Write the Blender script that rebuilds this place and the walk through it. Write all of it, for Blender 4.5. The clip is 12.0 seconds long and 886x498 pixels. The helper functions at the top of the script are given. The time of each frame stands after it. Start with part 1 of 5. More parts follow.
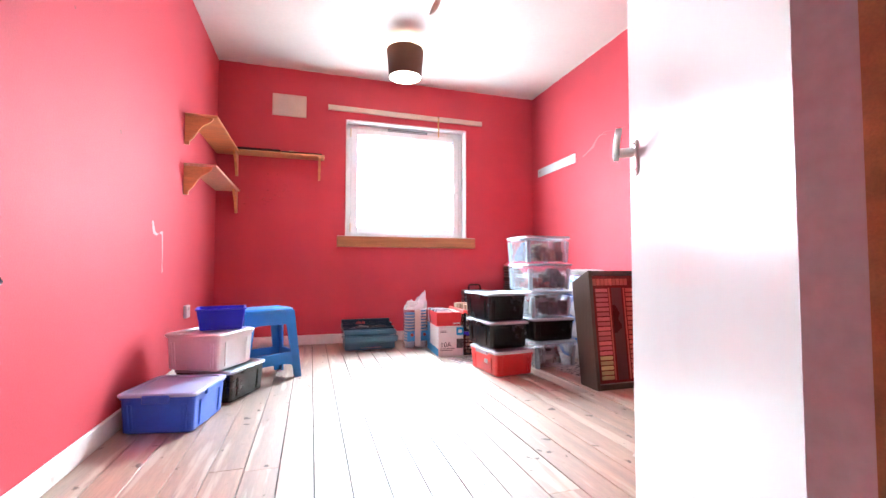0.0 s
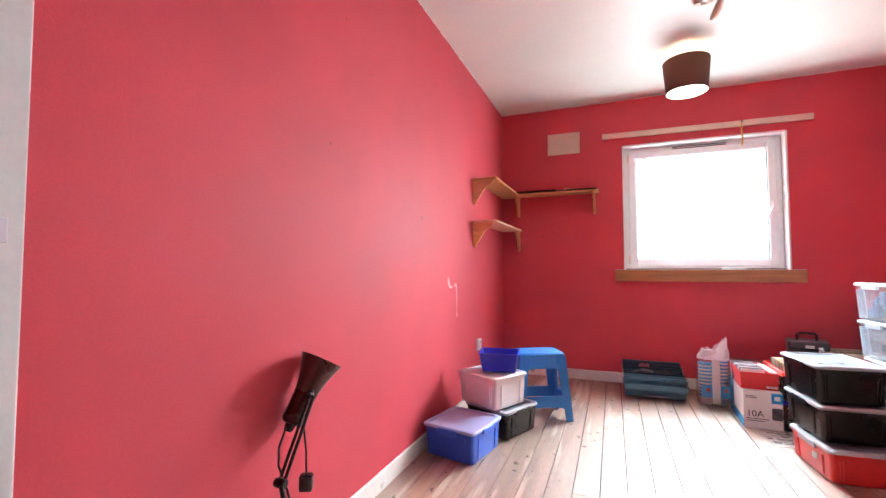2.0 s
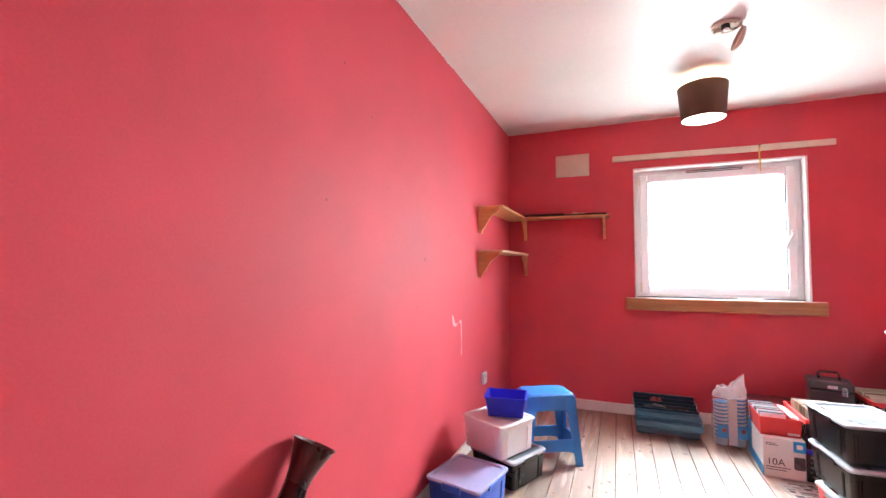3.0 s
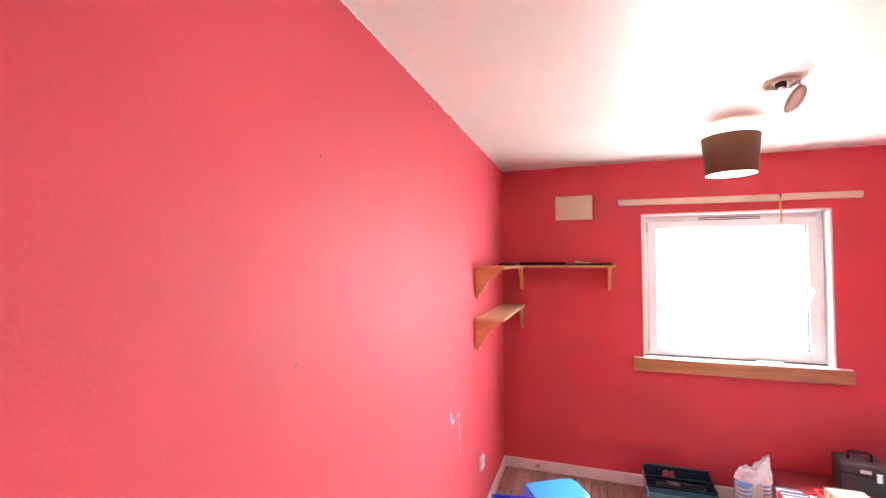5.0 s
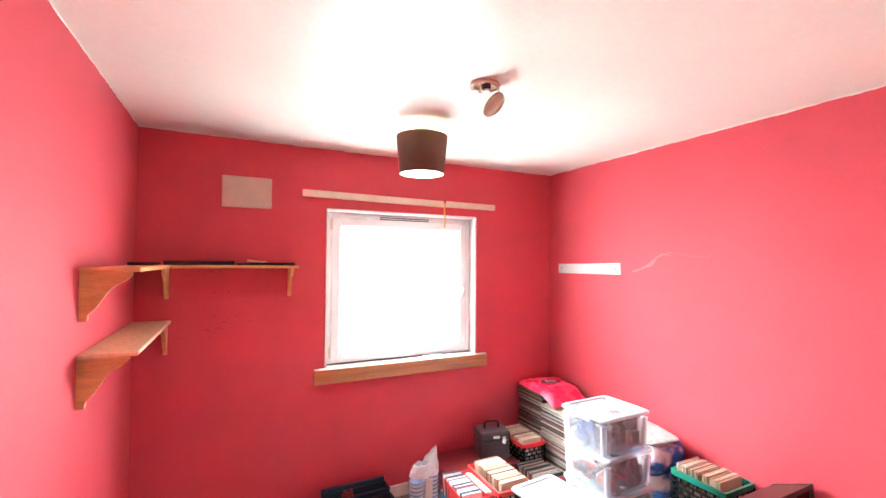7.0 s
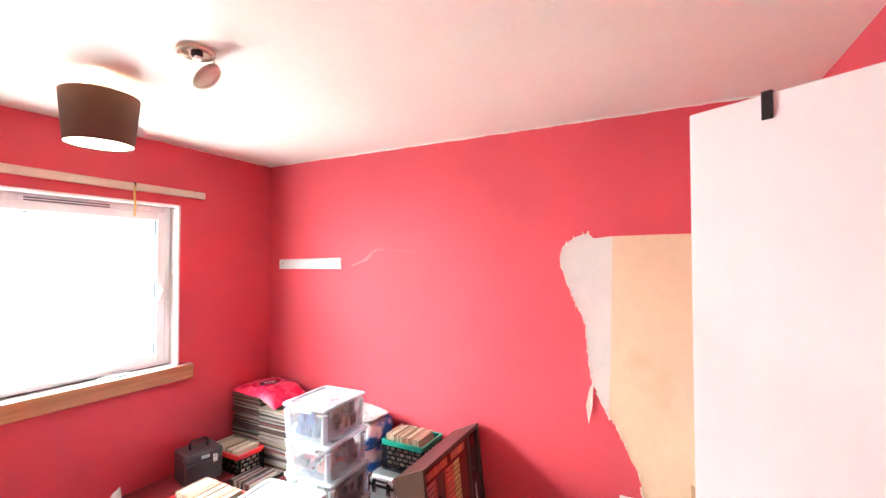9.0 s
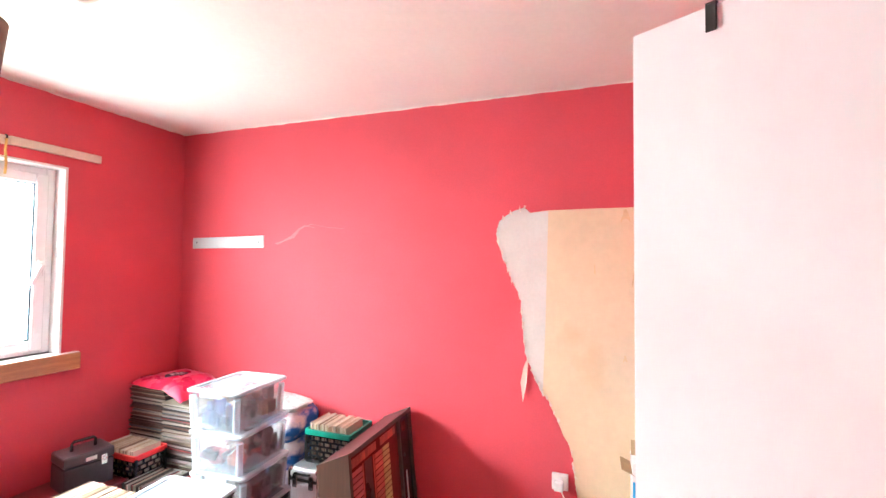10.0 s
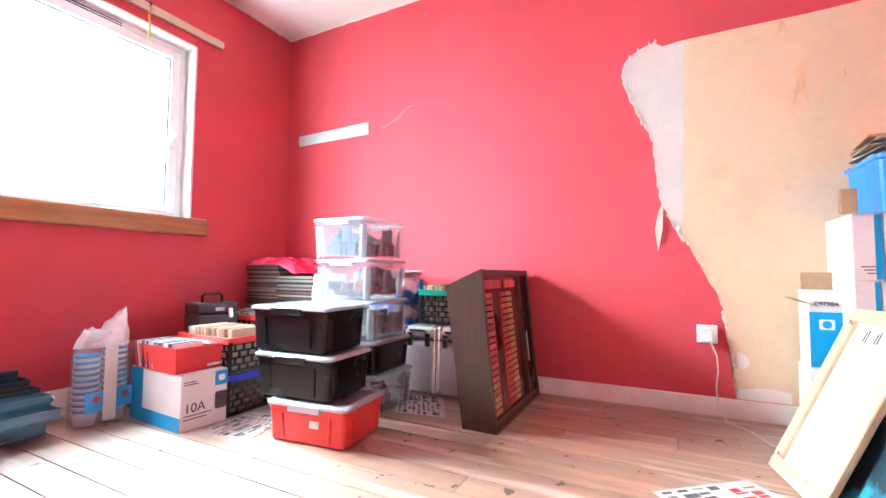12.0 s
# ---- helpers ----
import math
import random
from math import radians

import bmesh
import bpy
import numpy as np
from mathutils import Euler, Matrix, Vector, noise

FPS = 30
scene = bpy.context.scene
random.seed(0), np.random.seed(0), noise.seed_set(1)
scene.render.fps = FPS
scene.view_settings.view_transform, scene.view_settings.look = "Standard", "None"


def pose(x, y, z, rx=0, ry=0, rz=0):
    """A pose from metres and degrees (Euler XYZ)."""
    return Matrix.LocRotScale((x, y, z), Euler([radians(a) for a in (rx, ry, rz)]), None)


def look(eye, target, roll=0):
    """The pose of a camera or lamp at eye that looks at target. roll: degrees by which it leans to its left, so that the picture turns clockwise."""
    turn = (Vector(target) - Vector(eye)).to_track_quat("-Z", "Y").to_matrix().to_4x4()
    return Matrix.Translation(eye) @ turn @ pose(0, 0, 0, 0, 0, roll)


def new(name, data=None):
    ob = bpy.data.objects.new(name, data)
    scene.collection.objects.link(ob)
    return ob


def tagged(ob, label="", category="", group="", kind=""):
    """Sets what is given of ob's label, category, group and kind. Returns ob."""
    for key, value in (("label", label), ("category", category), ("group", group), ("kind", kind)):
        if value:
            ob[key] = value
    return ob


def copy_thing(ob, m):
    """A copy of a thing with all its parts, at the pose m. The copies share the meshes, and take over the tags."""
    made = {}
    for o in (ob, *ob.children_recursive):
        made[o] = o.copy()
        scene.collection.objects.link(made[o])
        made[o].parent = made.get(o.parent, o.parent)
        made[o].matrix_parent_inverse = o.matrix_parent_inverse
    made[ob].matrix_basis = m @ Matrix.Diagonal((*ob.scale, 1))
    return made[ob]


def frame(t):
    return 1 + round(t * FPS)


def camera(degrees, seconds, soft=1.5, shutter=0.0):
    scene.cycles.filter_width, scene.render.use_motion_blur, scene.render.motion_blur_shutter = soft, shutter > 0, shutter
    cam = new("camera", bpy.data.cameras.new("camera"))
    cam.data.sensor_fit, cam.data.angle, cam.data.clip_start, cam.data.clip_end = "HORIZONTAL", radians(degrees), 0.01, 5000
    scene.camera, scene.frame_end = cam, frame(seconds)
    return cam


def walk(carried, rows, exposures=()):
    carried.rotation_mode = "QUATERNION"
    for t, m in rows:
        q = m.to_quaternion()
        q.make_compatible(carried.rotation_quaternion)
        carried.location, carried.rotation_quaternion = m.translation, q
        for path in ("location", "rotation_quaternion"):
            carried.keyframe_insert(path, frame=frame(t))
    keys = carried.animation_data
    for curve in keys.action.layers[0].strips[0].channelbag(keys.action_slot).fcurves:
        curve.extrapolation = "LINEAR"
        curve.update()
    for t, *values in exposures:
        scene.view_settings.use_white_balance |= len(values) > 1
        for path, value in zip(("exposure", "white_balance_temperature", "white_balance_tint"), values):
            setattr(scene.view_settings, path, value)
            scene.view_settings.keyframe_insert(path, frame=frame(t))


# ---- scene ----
cam = camera(92.2, 12.0)
EXPOSURES = [(0.0, 0.12, 5850, 4), (0.5, -0.08, 5850, 5), (1.0, -0.25, 5900, 6), (1.5, -0.36, 6150, 8), (2.5, -0.36, 6350, 10), (3.5, 0.0, 6400, 9), (5.3, 0.22, 6600, 9), (7.5, 0.22, 6700, 8), (9.5, 0.2, 6550, 4), (10.5, 0.25, 6200, 2), (12.0, 0.3, 5850, 1)]
PATH = [
    (0, (0.802, -4.123, 0.712), (1.392, -2.216, 0.795), -0.0),
    (0.5, (0.875, -4.118, 0.723), (0.789, -2.122, 0.811), -0.3),
    (1, (0.939, -4.156, 0.779), (0.431, -2.223, 0.868), 0.0),
    (1.5, (1.015, -4.176, 0.881), (0.331, -2.299, 0.973), -0.2),
    (2, (1.01, -4.156, 1.014), (0.272, -2.3, 1.106), -0.1),
    (2.5, (0.995, -4.106, 1.156), (0.234, -2.259, 1.242), -0.1),
    (3, (0.971, -4.055, 1.253), (0.213, -2.206, 1.343), 0.1),
    (3.5, (0.975, -4.034, 1.407), (0.212, -2.188, 1.495), 0.1),
    (5.3, (0.628, -3.561, 1.77), (0.082, -1.638, 1.824), -0.4),
    (5.5, (0.592, -3.456, 1.756), (0.16, -1.504, 1.816), -0.2),
    (6, (0.516, -3.194, 1.753), (0.548, -1.195, 1.806), -0.1),
    (6.5, (0.524, -3.058, 1.734), (0.993, -1.114, 1.794), 0.0),
    (7, (0.531, -3.055, 1.755), (1.408, -1.258, 1.813), 0.4),
    (7.5, (0.518, -3.059, 1.75), (1.71, -1.454, 1.819), 0.5),
    (7.7, (0.507, -3.041, 1.757), (1.815, -1.529, 1.819), 0.4),
    (9.3, (0.531, -3.041, 1.725), (2.351, -2.213, 1.784), 0.2),
    (9.5, (0.548, -3.037, 1.688), (2.391, -2.262, 1.756), 0.5),
    (10, (0.652, -3.007, 1.559), (2.538, -2.347, 1.631), 0.6),
    (10.5, (0.762, -2.949, 1.256), (2.68, -2.393, 1.364), 0.5),
    (11, (0.806, -2.9, 0.962), (2.736, -2.387, 1.064), 0.2),
    (11.5, (0.738, -2.848, 0.788), (2.662, -2.312, 0.889), 0.3),
    (12, (0.663, -2.647, 0.668), (2.442, -1.739, 0.783), 0.4),
]
walk(cam, [(t, look(eye, target, roll)) for t, eye, target, roll in PATH],
     exposures=EXPOSURES)

# ---- world and light ----
world = bpy.data.worlds.new("world")
scene.world = world
world.use_nodes = True
wn = world.node_tree
sky = wn.nodes.new("ShaderNodeTexSky")
sky.sky_type = 'NISHITA'
sky.sun_disc = False
sky.sun_elevation = radians(40)
sky.sun_rotation = radians(170)
wn.links.new(sky.outputs[0], wn.nodes["Background"].inputs[0])
wn.nodes["Background"].inputs[1].default_value = 0.12

W, L, H = 3.105, 3.675, 2.55          # width, depth to the back wall, height
YD = -3.83                            # room face of the wall with the doorway
X0, X1, Z0, Z1 = 1.108, 2.326, 1.0, 2.122   # window opening


def area_lamp(name, m, sx, sy, watts, color):
    d = bpy.data.lights.new(name, 'AREA')
    d.shape, d.size, d.size_y, d.energy, d.color = 'RECTANGLE', sx, sy, watts, color
    ob = new(name, d)
    ob.matrix_world = m
    return ob


# light thrown up by the bright ground and houses outside, in the window's opening
area_lamp("window_daylight", pose((X0 + X1) / 2, 0.17, (Z0 + Z1) / 2, -90, 0, 0), 1.10, 1.0, 58, (0.88, 0.98, 1.0))
# the brighter overcast sky above the horizon
area_lamp("low_sky_daylight", pose(1.7, 3.6, 3.2, -90, 0, 0), 8.0, 4.2, 4900, (0.88, 0.97, 1.0))
# its brightest part, high over the houses opposite
area_lamp("high_sky_daylight", look((1.7, 3.4, 4.6), (1.55, -1.4, 0.0)), 6.0, 3.0, 5200, (0.88, 0.97, 1.0))
bulb = bpy.data.lights.new("bulb_light", 'POINT')
bulb.energy, bulb.color, bulb.shadow_soft_size = 8.0, (1.0, 0.74, 0.45), 0.03
new("bulb_light", bulb).location = (1.528, -0.715, 2.42)


# ---- materials ----
def mat(name, base=(0.5, 0.5, 0.5), rough=0.5, metal=0.0, spec=0.5, var=0.08, scale=6.0, fine=60.0, bump=0.1,
        stretch=(1, 1, 1), alpha=1.0, trans=0.0, emit=None, power=0.0, island=False, perobj=0.0, coat=0.0, spots=0.0, alt=None, wear=0.0, rvar=0.1):
    """A surface with two scales of variation in colour and relief."""
    m = bpy.data.materials.new(name)
    m.use_nodes = True
    nt = m.node_tree
    N, K = nt.nodes, nt.links
    b = N["Principled BSDF"]
    b.inputs["Roughness"].default_value = rough
    b.inputs["Metallic"].default_value = metal
    b.inputs["Specular IOR Level"].default_value = spec
    b.inputs["Alpha"].default_value = alpha
    b.inputs["Transmission Weight"].default_value = trans
    b.inputs["Coat Weight"].default_value = coat
    if emit:
        b.inputs["Emission Color"].default_value = (*emit, 1)
        b.inputs["Emission Strength"].default_value = power
    tc = N.new("ShaderNodeTexCoord")
    mp = N.new("ShaderNodeMapping")
    mp.inputs["Scale"].default_value = stretch
    K.new(tc.outputs["Object"], mp.inputs["Vector"])
    big = N.new("ShaderNodeTexNoise")
    big.inputs["Scale"].default_value, big.inputs["Detail"].default_value = scale, 6
    small = N.new("ShaderNodeTexNoise")
    small.inputs["Scale"].default_value, small.inputs["Detail"].default_value = fine, 3
    if perobj:
        oi = N.new("ShaderNodeObjectInfo")
        addv = N.new("ShaderNodeVectorMath")
        addv.operation = 'MULTIPLY_ADD'
        comb = N.new("ShaderNodeCombineXYZ")
        for i in range(3):
            K.new(oi.outputs["Random"], comb.inputs[i])
        addv.inputs[1].default_value = (37, 53, 71)
        K.new(comb.outputs[0], addv.inputs[0])
        K.new(mp.outputs[0], addv.inputs[2])
        vec = addv.outputs[0]
    else:
        vec = mp.outputs[0]
    K.new(vec, big.inputs["Vector"])
    K.new(vec, small.inputs["Vector"])
    ramp = N.new("ShaderNodeMapRange")
    ramp.inputs["From Min"].default_value, ramp.inputs["From Max"].default_value = 0.3, 0.7
    ramp.inputs["To Min"].default_value, ramp.inputs["To Max"].default_value = 1 - var, 1 + var
    K.new(big.outputs[0], ramp.inputs["Value"])
    r2 = N.new("ShaderNodeMapRange")
    r2.inputs["From Min"].default_value, r2.inputs["From Max"].default_value = 0.3, 0.7
    r2.inputs["To Min"].default_value, r2.inputs["To Max"].default_value = 1 - var * 0.5, 1 + var * 0.5
    K.new(small.outputs[0], r2.inputs["Value"])
    mul = N.new("ShaderNodeMath")
    mul.operation = 'MULTIPLY'
    K.new(ramp.outputs[0], mul.inputs[0])
    K.new(r2.outputs[0], mul.inputs[1])
    fac = mul.outputs[0]
    if perobj or island:
        if island:
            rnd = N.new("ShaderNodeNewGeometry").outputs["Random Per Island"]
        else:
            rnd = oi.outputs["Random"]
        r3 = N.new("ShaderNodeMapRange")
        amount = perobj or 0.25
        r3.inputs["To Min"].default_value, r3.inputs["To Max"].default_value = 1 - amount, 1 + amount
        K.new(rnd, r3.inputs["Value"])
        m3 = N.new("ShaderNodeMath")
        m3.operation = 'MULTIPLY'
        K.new(fac, m3.inputs[0])
        K.new(r3.outputs[0], m3.inputs[1])
        fac = m3.outputs[0]
    colour = N.new("ShaderNodeVectorMath")
    colour.operation = 'SCALE'
    colour.inputs[0].default_value = base
    K.new(fac, colour.inputs["Scale"])
    out = colour.outputs[0]
    if alt:
        mixn = N.new("ShaderNodeTexNoise")
        mixn.inputs["Scale"].default_value, mixn.inputs["Detail"].default_value = scale * 0.7, 8
        K.new(vec, mixn.inputs["Vector"])
        sharp = N.new("ShaderNodeMapRange")
        sharp.inputs["From Min"].default_value, sharp.inputs["From Max"].default_value = 0.62 - wear, 0.70 - wear
        K.new(mixn.outputs[0], sharp.inputs["Value"])
        mx = N.new("ShaderNodeMix")
        mx.data_type = 'RGBA'
        K.new(sharp.outputs[0], mx.inputs["Factor"])
        K.new(out, mx.inputs["A"])
        mx.inputs["B"].default_value = (*alt, 1)
        out = mx.outputs["Result"]
    if spots:
        flat = N.new("ShaderNodeVectorMath")
        flat.operation = 'DIVIDE'
        flat.inputs[1].default_value = stretch
        K.new(vec, flat.inputs[0])
        wobn = N.new("ShaderNodeTexNoise")
        wobn.inputs["Scale"].default_value, wobn.inputs["Detail"].default_value = 30, 4
        K.new(flat.outputs[0], wobn.inputs["Vector"])
        wob = N.new("ShaderNodeMix")
        wob.data_type = 'VECTOR'
        wob.inputs["Factor"].default_value = 0.07
        K.new(flat.outputs[0], wob.inputs["A"])
        K.new(wobn.outputs["Color"], wob.inputs["B"])
        vor = N.new("ShaderNodeTexVoronoi")
        vor.inputs["Scale"].default_value = 13.0
        K.new(wob.outputs["Result"], vor.inputs["Vector"])
        size = N.new("ShaderNodeTexNoise")
        size.inputs["Scale"].default_value, size.inputs["Detail"].default_value = 2.6, 3
        K.new(flat.outputs[0], size.inputs["Vector"])
        lim = N.new("ShaderNodeMapRange")
        lim.inputs["From Min"].default_value, lim.inputs["From Max"].default_value = 0.42, 0.75
        lim.inputs["To Min"].default_value, lim.inputs["To Max"].default_value = 0.02, 0.20
        K.new(size.outputs[0], lim.inputs["Value"])
        sub = N.new("ShaderNodeMath")
        sub.operation = 'SUBTRACT'
        K.new(vor.outputs["Distance"], sub.inputs[0])
        K.new(lim.outputs[0], sub.inputs[1])
        sp = N.new("ShaderNodeMapRange")
        sp.inputs["From Min"].default_value, sp.inputs["From Max"].default_value = 0.0, 0.07
        sp.inputs["To Min"].default_value, sp.inputs["To Max"].default_value = spots, 0.0
        K.new(sub.outputs[0], sp.inputs["Value"])
        ms = N.new("ShaderNodeMix")
        ms.data_type = 'RGBA'
        K.new(sp.outputs[0], ms.inputs["Factor"])
        K.new(out, ms.inputs["A"])
        ms.inputs["B"].default_value = (0.04, 0.025, 0.02, 1)
        out = ms.outputs["Result"]
        cw = N.new("ShaderNodeMapRange")
        cw.inputs["To Min"].default_value, cw.inputs["To Max"].default_value = coat, coat * 0.1
        K.new(sp.outputs[0], cw.inputs["Value"])
        K.new(cw.outputs[0], b.inputs["Coat Weight"])
    b.inputs["Coat Roughness"].default_value = 0.47
    b.inputs["Coat IOR"].default_value = 2.05 if coat else 1.5
    K.new(out, b.inputs["Base Color"])
    rr = N.new("ShaderNodeMapRange")
    rr.inputs["To Min"].default_value, rr.inputs["To Max"].default_value = max(0.02, rough - rvar), min(1, rough + rvar)
    K.new(big.outputs[0], rr.inputs["Value"])
    K.new(rr.outputs[0], b.inputs["Roughness"])
    if bump:
        bp = N.new("ShaderNodeBump")
        bp.inputs["Strength"].default_value, bp.inputs["Distance"].default_value = bump, 0.004
        K.new(small.outputs[0], bp.inputs["Height"])
        K.new(bp.outputs[0], b.inputs["Normal"])
    return m


M_RED = mat("red_paint", (0.57, 0.068, 0.092), 0.64, var=0.08, scale=2.2, fine=140, bump=0.14, spec=0.25)
M_CEIL = mat("ceiling_paint", (0.75, 0.755, 0.695), 0.46, var=0.04, scale=1.5, fine=50, bump=0.15)
M_WHITE = mat("white_gloss", (0.78, 0.76, 0.75), 0.3, var=0.05, scale=5, fine=80, bump=0.06)
M_SKIRT = mat("skirting_paint", (0.80, 0.775, 0.74), 0.4, var=0.07, scale=8, fine=50, bump=0.25, alt=(0.40, 0.33, 0.27), wear=-0.07)
M_DOOR = mat("door_gloss", (0.75, 0.77, 0.77), 0.24, var=0.02, scale=3, fine=9, bump=0.10, stretch=(1, 1, 0.35), spec=0.5, rvar=0.05)
M_UPVC = mat("upvc", (0.80, 0.82, 0.83), 0.25, var=0.02, bump=0.02)
M_PLANK = mat("floorboard", (0.305, 0.178, 0.115), 0.50, var=0.30, scale=3.0, fine=26, bump=0.25, stretch=(7, 0.7, 7), perobj=0.14, spec=0.6, coat=1.0, spots=0.85,
              alt=(0.47, 0.375, 0.295), wear=0.07)
# white jamb paint with the doorway's shadow put into the colour as grey
M_JAMB = mat("jamb_in_shadow", (0.60, 0.56, 0.60), 0.45, var=0.12, scale=6, bump=0.1)
M_GAP = mat("dark_gap", (0.03, 0.022, 0.018), 0.9, var=0.2)
M_HALL = mat("hall_wall", (0.45, 0.33, 0.28), 0.6, var=0.06)
M_PINE = mat("pine", (0.66, 0.35, 0.14), 0.38, var=0.18, scale=5, fine=40, bump=0.15, stretch=(1, 7, 7))
M_SILL = mat("sill_wood", (0.40, 0.19, 0.075), 0.4, var=0.2, scale=4, fine=40, bump=0.15, stretch=(0.7, 9, 9))
M_SKY = mat("bright_sky", (0.9, 0.9, 0.9), 1.0, emit=(0.95, 0.97, 1.0), power=6.0, var=0.0, bump=0)


# ---- building helpers ----
def mesh_object(name, bm, material, smooth=False):
    me = bpy.data.meshes.new(name)
    bmesh.ops.recalc_face_normals(bm, faces=bm.faces[:])
    bm.to_mesh(me)
    bm.free()
    if smooth:
        for p in me.polygons:
            p.use_smooth = True
    me.materials.append(material)
    return new(name, me)


def part(name, bm, material, parent, label="", smooth=False):
    ob = mesh_object(name, bm, material, smooth)
    ob.parent = parent
    if label:
        tagged(ob, label)
    return ob


def thing(name, label, category, m=None, group="", kind=""):
    ob = new(name)
    ob.empty_display_size = 0.1
    ob.matrix_world = m or Matrix()
    return tagged(ob, label, category, group, kind)


def add_box(bm, x0, x1, y0, y1, z0, z1, bevel=0.0, seg=1, m=None):
    v = [bm.verts.new((x, y, z)) for x in (x0, x1) for y in (y0, y1) for z in (z0, z1)]
    fs = [bm.faces.new([v[i] for i in q]) for q in ((0, 1, 3, 2), (4, 6, 7, 5), (0, 4, 5, 1), (2, 3, 7, 6), (0, 2, 6, 4), (1, 5, 7, 3))]
    out = v
    if bevel:
        es = list({e for f in fs for e in f.edges})
        r = bmesh.ops.bevel(bm, geom=es, offset=bevel, segments=seg, affect='EDGES', profile=0.5)
        out = list({w for f in r["faces"] for w in f.verts} | {w for w in v if w.is_valid})
    if m:
        bmesh.ops.transform(bm, matrix=m, verts=[w for w in out if w.is_valid])
    return out


def box(x0, x1, y0, y1, z0, z1, bevel=0.0, seg=1, m=None):
    bm = bmesh.new()
    add_box(bm, x0, x1, y0, y1, z0, z1, bevel, seg, m)
    return bm


def boxes(rows, bevel=0.0):
    bm = bmesh.new()
    for r in rows:
        add_box(bm, *r, bevel=bevel)
    return bm


def add_tube(bm, pts, radius, sides=8):
    """A round rod along a line of points."""
    rings = []
    for i, p in enumerate(pts):
        p = Vector(p)
        d = (Vector(pts[min(i + 1, len(pts) - 1)]) - Vector(pts[max(i - 1, 0)])).normalized()
        u = d.orthogonal().normalized() if i == 0 else (u - d * u.dot(d)).normalized()
        w = d.cross(u)
        rings.append([bm.verts.new(p + (u * math.cos(a) + w * math.sin(a)) * radius) for a in (2 * math.pi * k / sides for k in range(sides))])
    for a, b in zip(rings, rings[1:]):
        for k in range(sides):
            bm.faces.new((a[k], a[(k + 1) % sides], b[(k + 1) % sides], b[k]))
    bm.faces.new(rings[0][::-1])
    bm.faces.new(rings[-1])


def tube(pts, radius, sides=8):
    bm = bmesh.new()
    add_tube(bm, pts, radius, sides)
    return bm


def add_lathe(bm, profile, seg=32, m=None, cap=False):
    """profile: (radius, z) from one end to the other, turned about z."""
    rings = [[bm.verts.new((r * math.cos(a), r * math.sin(a), z)) for a in (2 * math.pi * k / seg for k in range(seg))] for r, z in profile]
    for a, b in zip(rings, rings[1:]):
        for k in range(seg):
            bm.faces.new((a[k], a[(k + 1) % seg], b[(k + 1) % seg], b[k]))
    if cap:
        bm.faces.new(rings[0][::-1])
        bm.faces.new(rings[-1])
    if m:
        bmesh.ops.transform(bm, matrix=m, verts=[v for r in rings for v in r])


def lathe(profile, seg=32, m=None, cap=False):
    bm = bmesh.new()
    add_lathe(bm, profile, seg, m, cap)
    return bm


def prism(outline, t0, t1, m=None, bevel=0.0):
    """An outline in x, z pushed through y from t0 to t1."""
    bm = bmesh.new()
    a = [bm.verts.new((x, t0, z)) for x, z in outline]
    b = [bm.verts.new((x, t1, z)) for x, z in outline]
    bm.faces.new(a)
    bm.faces.new(b[::-1])
    n = len(a)
    for i in range(n):
        bm.faces.new((a[i], b[i], b[(i + 1) % n], a[(i + 1) % n]))
    if bevel:
        bmesh.ops.bevel(bm, geom=bm.edges[:], offset=bevel, segments=1, affect='EDGES')
    if m:
        bmesh.ops.transform(bm, matrix=m, verts=bm.verts[:])
    return bm


# ---- structure ----
def structure(name, bm, material, label, category="wall"):
    return tagged(mesh_object(name, bm, material), label, category, kind="structure")


T = 0.12
structure("wall_west", box(-T, 0, YD - T, 0.25, -0.05, H), M_RED, "red satin painted plaster wall with scuffs")
far_wall = structure("wall_north", boxes([(-T, X0, 0, 0.25, -0.05, H), (X1, W + T, 0, 0.25, -0.05, H), (X0, X1, 0, 0.25, -0.05, Z0 - 0.02), (X0, X1, 0, 0.25, Z1, H)]),
                     M_RED, "red painted plaster wall with a window opening")
structure("wall_east", box(W, W + T, -L - T, 0, -0.05, H), M_RED, "red painted wall with torn wallpaper")
DX0, DX1, DH = 0.215, 1.285, 2.11       # doorway
structure("wall_south", boxes([(-T, DX0, YD - T, YD, -0.05, H), (DX1, 2.0, YD - T, YD, -0.05, H), (DX0, DX1, YD - T, YD, DH, H), (1.98, W + T, YD - T, -L, -0.05, H)]),
          M_RED, "red painted wall around the doorway")
structure("ceiling", box(-T, W + T, YD - T, 0.25, H, H + 0.1), M_CEIL, "white painted ceiling with patchy gloss", "ceiling")
structure("hall_floor", box(-1.0, 2.6, -5.6, YD - T, -0.05, -0.004), M_HALL, "plain brown hall floor", "floor")
structure("hall_walls", boxes([(-1.1, -1.0, -5.6, YD - T, -0.05, H), (2.6, 2.7, -5.6, YD - T, -0.05, H), (-1.1, 2.7, -5.7, -5.6, -0.05, H),
                               (-1.0, -T, YD - T - 0.002, YD - T + 0.1, -0.05, H), (W + T, 3.3, YD - T, YD, -0.05, H)]), M_HALL, "plain brown hall walls")
structure("hall_ceiling", box(-1.1, 2.7, -5.7, YD - T, H, H + 0.1), M_CEIL, "plain hall ceiling", "ceiling")
floor = structure("floor", box(0, W, YD - T, 0, -0.05, -0.012), M_GAP, "worn bare wooden floorboards", "floor")
backdrop = structure("backdrop", box(-14, 18, 9.0, 9.05, -6, 14), M_SKY, "bright overcast sky outside the window", "sky")

